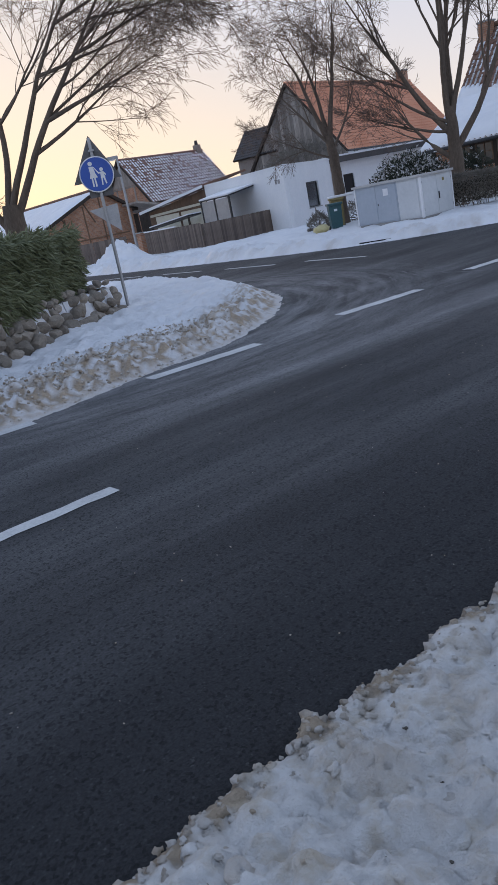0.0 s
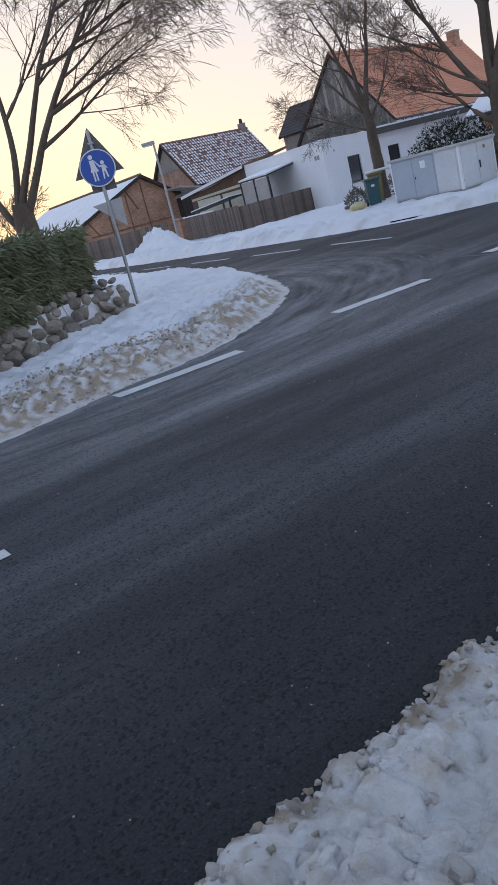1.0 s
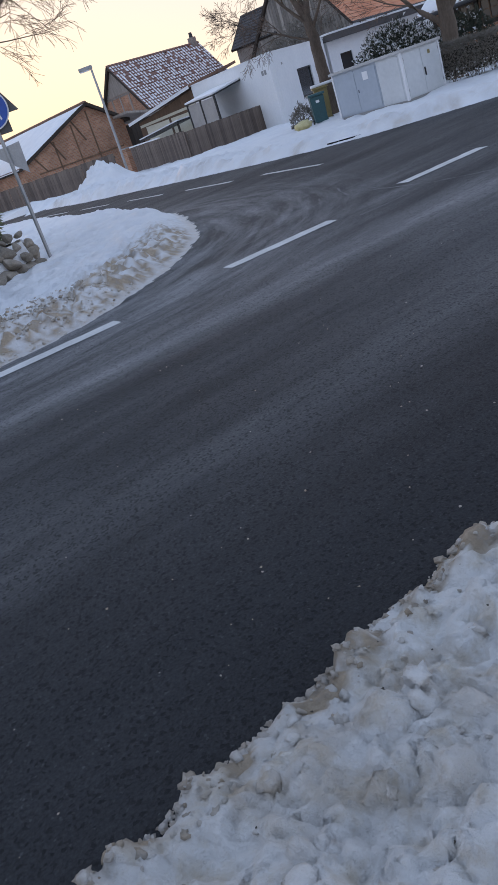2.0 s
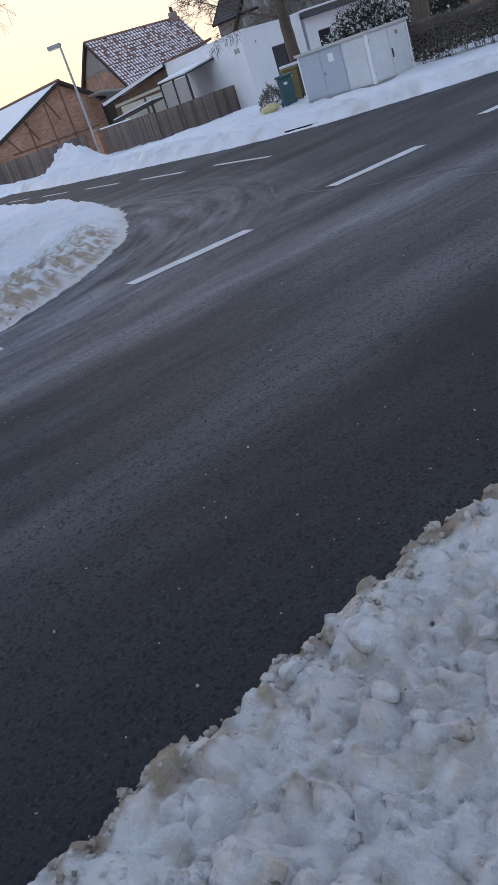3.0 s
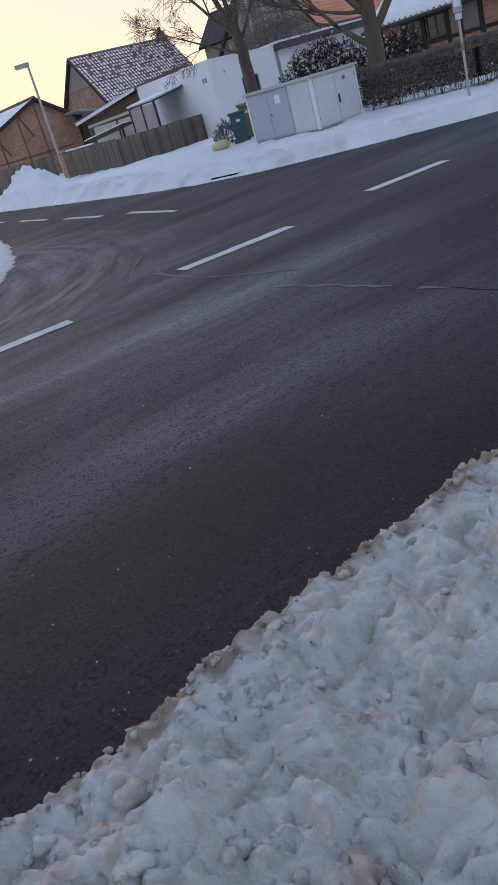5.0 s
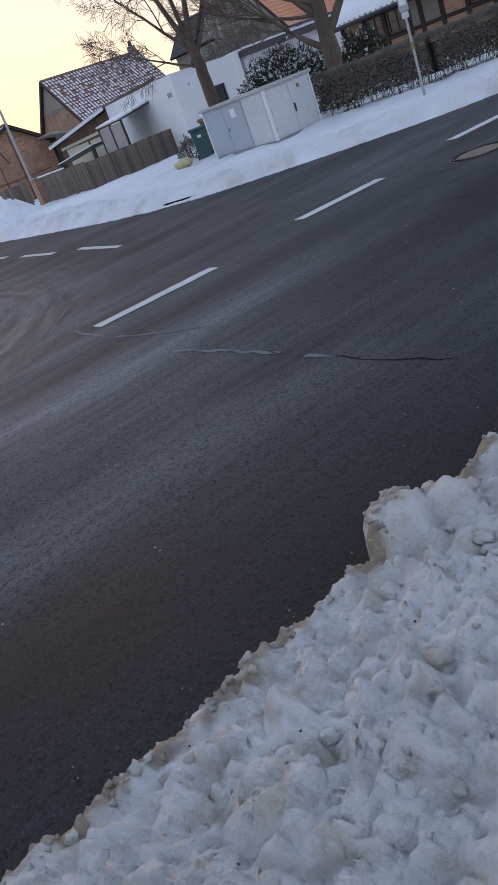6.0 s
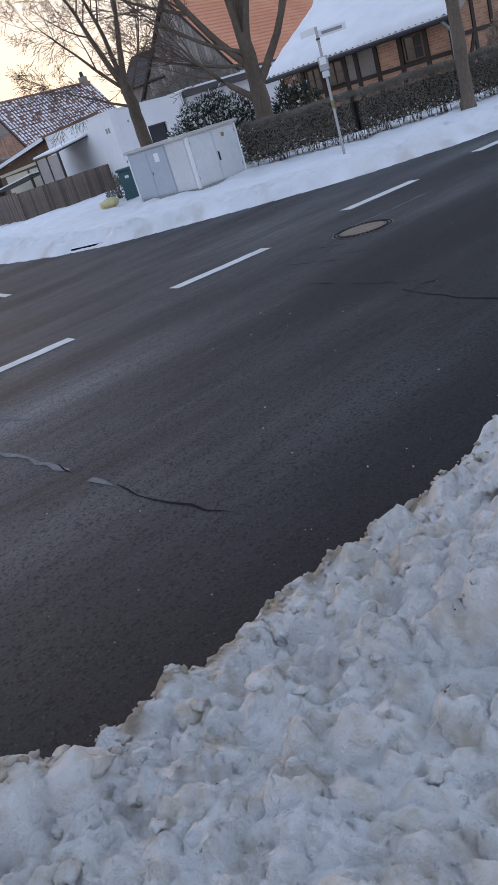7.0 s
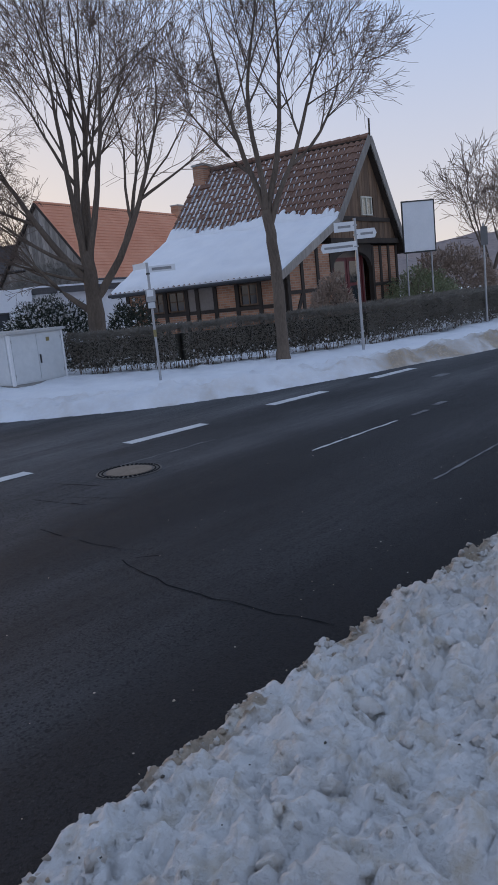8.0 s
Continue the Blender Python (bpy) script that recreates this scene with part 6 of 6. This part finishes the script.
# ---------------------------------------------------------------- hedges and shrubs
def leaf_cloud(name, count, place, size, mat, seed, parent, droop=0.0, narrow=0.3, label=""):
    """Many small folded leaves; place(rnd) gives a point and an outward direction."""
    rnd = random.Random(seed)
    verts, faces = [], []
    for _ in range(count):
        p, out = place(rnd)
        d = (Vector(out) * 0.8 + Vector((rnd.gauss(0, 0.6), rnd.gauss(0, 0.6), rnd.gauss(0, 0.6) - droop))).normalized()
        s = d.orthogonal().normalized()
        s.rotate(Matrix.Rotation(rnd.uniform(0, math.tau), 3, d))
        ln = size * rnd.uniform(0.6, 1.3)
        w = ln * narrow
        up = s.cross(d) * w * 0.4
        b = len(verts)
        p = Vector(p)
        verts += [p, p + d * ln * 0.5 + s * w / 2 + up, p + d * ln, p + d * ln * 0.5 - s * w / 2 + up]
        faces += [(b, b + 1, b + 2), (b, b + 2, b + 3)]
    ob = new(name, raw_mesh(name, verts, faces, mat, False))
    if parent:
        ob.parent = parent
    tagged(ob, label, kind="stuff")
    return ob


def box_face_place(x0, y0, z0, x1, y1, z1, rough):
    """Points near the surface of a rounded, uneven block."""
    def place(rnd):
        while True:
            u, v, w = rnd.uniform(-1, 1), rnd.uniform(-1, 1), rnd.uniform(-1, 1)
            k = rnd.random()
            if k < 0.55:
                u = math.copysign(1, u)
            elif k < 0.72:
                v = math.copysign(1, v)
            else:
                w = 1
            m = max(abs(u), abs(v), abs(w))
            p = Vector((lerp(x0, x1, (u + 1) / 2), lerp(y0, y1, (v + 1) / 2), lerp(z0, z1, (w + 1) / 2)))
            out = Vector((u ** 5, v ** 5, max(w, 0) ** 5)).normalized()
            n = noise.noise(p * 1.7) * rough + noise.noise(p * 5) * rough * 0.4
            return p + out * (n - rnd.uniform(0, 0.10)), out
    return place


# evergreen hedge above the stone wall
eh = thing("evergreen_hedge", -5.2, 11.2, 0.6, 0, "dense dark green evergreen hedge above a stone wall", "hedge")
# added block, coloured near-black as the shade behind the outer leaves
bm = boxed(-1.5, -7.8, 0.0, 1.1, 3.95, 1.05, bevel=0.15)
part("shade_core", bm, LEAF_AND_SHADE, eh)
leaf_cloud("leaves", 52000, box_face_place(-1.6, -7.9, 0.02, 1.30, 4.15, 1.2, 0.24), 0.20, LEAF, 5, eh, 0.9, 0.17, "narrow drooping green leaves")


def hedge_line(points, h, w, name, label, seed, count):
    """A clipped twiggy hedge along a line, with bare stems at its foot."""
    g = thing(name, points[0][0], points[0][1], 0.08, 0, label, "hedge")
    o = Vector((points[0][0], points[0][1], 0))
    segs = [(Vector((*a, 0)) - o, Vector((*b, 0)) - o) for a, b in zip(points, points[1:])]
    lens = [(b - a).length for a, b in segs]
    # solid core whose dark colour paints the shade between the twigs
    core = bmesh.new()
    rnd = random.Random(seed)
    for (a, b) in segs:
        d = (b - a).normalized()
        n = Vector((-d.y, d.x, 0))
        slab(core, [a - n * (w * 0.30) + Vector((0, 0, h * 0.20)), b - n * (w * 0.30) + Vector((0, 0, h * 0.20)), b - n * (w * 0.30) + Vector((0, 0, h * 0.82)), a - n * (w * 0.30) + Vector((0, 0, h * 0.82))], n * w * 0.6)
    part("shade_core", core, HEDGE_SHADE, g)
    stems = ([], [])
    def along(r):
        k = r.uniform(0, sum(lens))
        for (a, b), ln in zip(segs, lens):
            if k <= ln:
                d = (b - a).normalized()
                return lerp(a, b, k / ln), Vector((-d.y, d.x, 0))
            k -= ln
        return segs[-1][1], Vector((0, 1, 0))
    for _ in range(int(sum(lens) * 26)):
        p, n = along(rnd)
        q = p + n * rnd.uniform(-w * 0.45, w * 0.3)
        limb_tube(stems, [q, q + Vector((rnd.gauss(0, 0.05), rnd.gauss(0, 0.05), h * 0.3)), q + Vector((rnd.gauss(0, 0.1), rnd.gauss(0, 0.1), h * 0.62))], [0.012, 0.009, 0.006], 3)
    st = new("bare_underwood", raw_mesh("bare_underwood", stems[0], stems[1], TWIG))
    st.parent = g
    tagged(st, "thin bare stems", kind="stuff")
    def place(r):
        p, n = along(r)
        k = r.random()
        if k < 0.42:
            q, out = p - n * w / 2 + Vector((0, 0, h * lerp(0.16, 1, r.random() ** 0.8))), -n
        elif k < 0.55:
            q, out = p + n * w / 2 + Vector((0, 0, h * lerp(0.30, 1, r.random()))), n
        else:
            q, out = p + n * r.uniform(-w / 2, w / 2) + Vector((0, 0, h)), Vector((0, 0, 1))
        nz = noise.noise((q + o) * 1.3) * 0.07 + noise.noise((q + o) * 4) * 0.04
        return q + out * (nz - r.uniform(0.0, 0.08)), out
    leaf_cloud("clipped_growth", count, place, 0.11, HEDGE_TWIG, seed + 1, g, 0.0, 0.16, "dense brown-green clipped twigs")
    def low(r):
        p, n = along(r)
        return p + n * r.uniform(-w * 0.55, -w * 0.2) + Vector((0, 0, r.uniform(0.05, 0.40) * h)), Vector((0, -0.3, 0.5))
    leaf_cloud("caught_snow", int(sum(lens) * 90), low, 0.07, SNOW, seed + 3, g, 0.0, 0.8, "bits of snow caught in the stems")
    return g


hedge_line([(5.75, 27.5), (8.6, 26.35), (11.0, 26.75), (13.5, 27.4), (16.5, 29.7), (19.6, 32.5), (30, 43)], 1.10, 0.9, "clipped_hedge", "clipped twiggy hedge between pavement and garden", 77, 120000)


def shrub(name, x, y, z, rx, ry, rz, count, mat, label, seed, size=0.13, snow=0):
    g = thing(name, x, y, z, 0, label, "shrub")
    def place(rnd):
        a, b = rnd.uniform(0, math.tau), math.acos(rnd.uniform(-0.2, 1))
        out = Vector((math.cos(a) * math.sin(b), math.sin(a) * math.sin(b), math.cos(b)))
        k = rnd.uniform(0.55, 1.0) ** 0.5 + 0.22 * noise.noise(out * 2.3 + Vector((seed, 0, 0))) + 0.10 * noise.noise(out * 6)
        return Vector((out.x * rx * k, out.y * ry * k, max(0, out.z) * rz * k + rz * 0.1)), out
    leaf_cloud("leaves", count, place, size, mat, seed, g, 0.0, 0.3)
    limbs = ([], [])
    rnd = random.Random(seed)
    for _ in range(24):
        p, _o = place(rnd)
        limb_tube(limbs, [Vector((0, 0, -0.05)), p * 0.5 + Vector((0, 0, 0.1)), p], [0.03, 0.02, 0.006], 4)
    b = new("branches", raw_mesh("branches", limbs[0], limbs[1], TWIG))
    b.parent = g
    if snow:
        def top(r):
            p, o = place(r)
            return p + Vector((0, 0, 0.03)), Vector((0, 0, 0.4)) + o * 0.3
        leaf_cloud("caught_snow", snow, top, 0.12, SNOW, seed + 1, g, 0.0, 0.7, "snow lying on the leaves")
    return g


shrub("evergreen_shrub", 4.75, 31.0, 0.0, 1.9, 1.1, 2.05, 17000, LEAF_AND_SHADE, "broad dark evergreen shrub dusted with snow", 3, 0.11, 2400)
shrub("evergreen_shrub", 7.2, 32.2, 0.0, 1.0, 0.8, 1.8, 4000, LEAF_AND_SHADE, "dark evergreen shrub before the cottage", 4, 0.14, 300)
shrub("evergreen_shrub", 19.6, 39.0, 0.0, 1.8, 1.2, 2.0, 6000, LEAF, "green rhododendron-like shrub below a board", 6, 0.16)
shrub("bare_shrub", 22.0, 41.5, 0.0, 2.4, 1.6, 2.9, 9000, DRY, "brown twiggy garden shrub", 7, 0.22)
shrub("bare_shrub", 13.9, 31.5, 0.0, 0.85, 0.6, 1.95, 5000, DRY, "brown dry shrub before a brick gable", 8, 0.16)
shrub("bare_shrub", 1.05, 31.4, 0.0, 0.5, 0.4, 0.75, 1600, HEDGE_TWIG, "small brown clipped bush beside bins", 9, 0.1)
shrub("bare_shrub", 2.9, 33.6, 0.0, 0.9, 0.5, 0.9, 2200, HEDGE_TWIG, "small brown bush behind the bins", 10, 0.1)
shrub("climbing_plant", 1.2, 65.2, 2.9, 4.0, 1.4, 2.4, 3000, HEDGE_TWIG, "tangle of bare climbing plant on a roof edge", 12, 0.3)


# ---------------------------------------------------------------- stone wall
def stone_wall():
    """A dry wall of field stones holding up the hedge, with snow in its gaps."""
    g = thing("stone_wall", -3.6, 11.0, 0.0, 0, "dry wall of brown field stones with snow between", "wall")
    line = [(-0.75, -6.0), (-0.35, -3.0), (0.0, -0.5), (0.05, 0.7), (0.18, 2.0), (0.45, 3.1), (0.62, 3.7), (0.35, 4.15), (-0.3, 4.4)]
    core = bmesh.new()
    for (a, b), (c, d) in zip(line, line[1:]):
        t = Vector((c - a, d - b, 0)).normalized()
        n = Vector((-t.y, t.x, 0))
        slab(core, [Vector((a, b, 0)) + n * 0.16, Vector((c, d, 0)) + n * 0.16, Vector((c, d, 0.60)) + n * 0.30, Vector((a, b, 0.60)) + n * 0.30], n * 0.9)
    part("snow_core", core, SNOW, g, "snow packed behind the stones")
    rnd = random.Random(15)
    shapes = []
    for k in range(9):
        bm = bmesh.new()
        bmesh.ops.create_icosphere(bm, subdivisions=2, radius=1.0)
        off = Vector((k * 3.7, 0, 0))
        for v in bm.verts:
            c = v.co.copy()
            m = max(abs(c.x), abs(c.y), abs(c.z))
            v.co = lerp(c, c / m * 0.9, 0.3) * (1 + 0.18 * noise.noise(c * 1.1 + off) + 0.05 * noise.noise(c * 3 + off))
        cut = random.Random(k + 40)
        for _ in range(8):
            nrm = Vector((cut.gauss(0, 1), cut.gauss(0, 1), cut.gauss(0, 1))).normalized()
            lim = cut.uniform(0.62, 0.85)
            for v in bm.verts:
                over = v.co.dot(nrm) - lim
                if over > 0:
                    v.co -= nrm * over * 0.92
        shapes.append(finish("stone", bm, STONE))
    lens = [math.hypot(c - a, d - b) for (a, b), (c, d) in zip(line, line[1:])]
    for row, (z, r) in enumerate(((0.11, 0.15), (0.30, 0.14), (0.47, 0.125), (0.62, 0.105))):
        k = rnd.uniform(0, 0.2)
        while k < sum(lens):
            size = r * rnd.uniform(0.75, 1.3)
            q, rest = None, k
            for (a, b), (c, d), ln in zip(line, line[1:], lens):
                if rest <= ln:
                    q = (lerp(a, c, rest / ln), lerp(b, d, rest / ln))
                    t = Vector((c - a, d - b, 0)).normalized()
                    break
                rest -= ln
            if q is None:
                break
            n = Vector((-t.y, t.x, 0))
            taper = 1.0 if k < sum(lens) - 1.2 else 0.8
            if rnd.random() > (0.0, 0.03, 0.10, 0.35)[row]:
                o = new("stone", shapes[rnd.randrange(9)])
                o.parent = g
                inn = n * (0.14 + 0.07 * row + rnd.uniform(-0.05, 0.04))
                o.matrix_basis = Matrix.LocRotScale(Vector((*q, z * taper + rnd.uniform(-0.04, 0.04) + 0.06)) + inn, Euler((rnd.uniform(-0.4, 0.4), rnd.uniform(-0.4, 0.4), rnd.uniform(0, 6))), Vector((size * rnd.uniform(0.9, 1.35), size * rnd.uniform(0.8, 1.1), size * rnd.uniform(0.68, 0.95))))
            k += size * 2 * rnd.uniform(1.0, 1.22)


stone_wall()

# ---------------------------------------------------------------- distance
def far_hill():
    xs, ys = np.linspace(-160, 260, 90), np.linspace(120, 330, 40)
    verts, faces = [], []
    for i, x in enumerate(xs):
        for j, y in enumerate(ys):
            k = math.sin(math.pi * j / 39) ** 0.7
            h = (5 + 9 * smooth(20, 120, np.array(x)).item() + 5 * noise.noise(Vector((x * 0.02, y * 0.02, 0))) + 2.5 * noise.noise(Vector((x * 0.2, y * 0.2, 3)))) * k
            verts.append((x, y, h - 0.5))
    for i in range(89):
        for j in range(39):
            a = i * 40 + j
            faces.append((a, a + 40, a + 41, a + 1))
    ob = new("far_woods", raw_mesh("far_woods", verts, faces, WOODS))
    tagged(ob, "low brown wooded hills in the distance", "woods", kind="stuff")


far_hill()
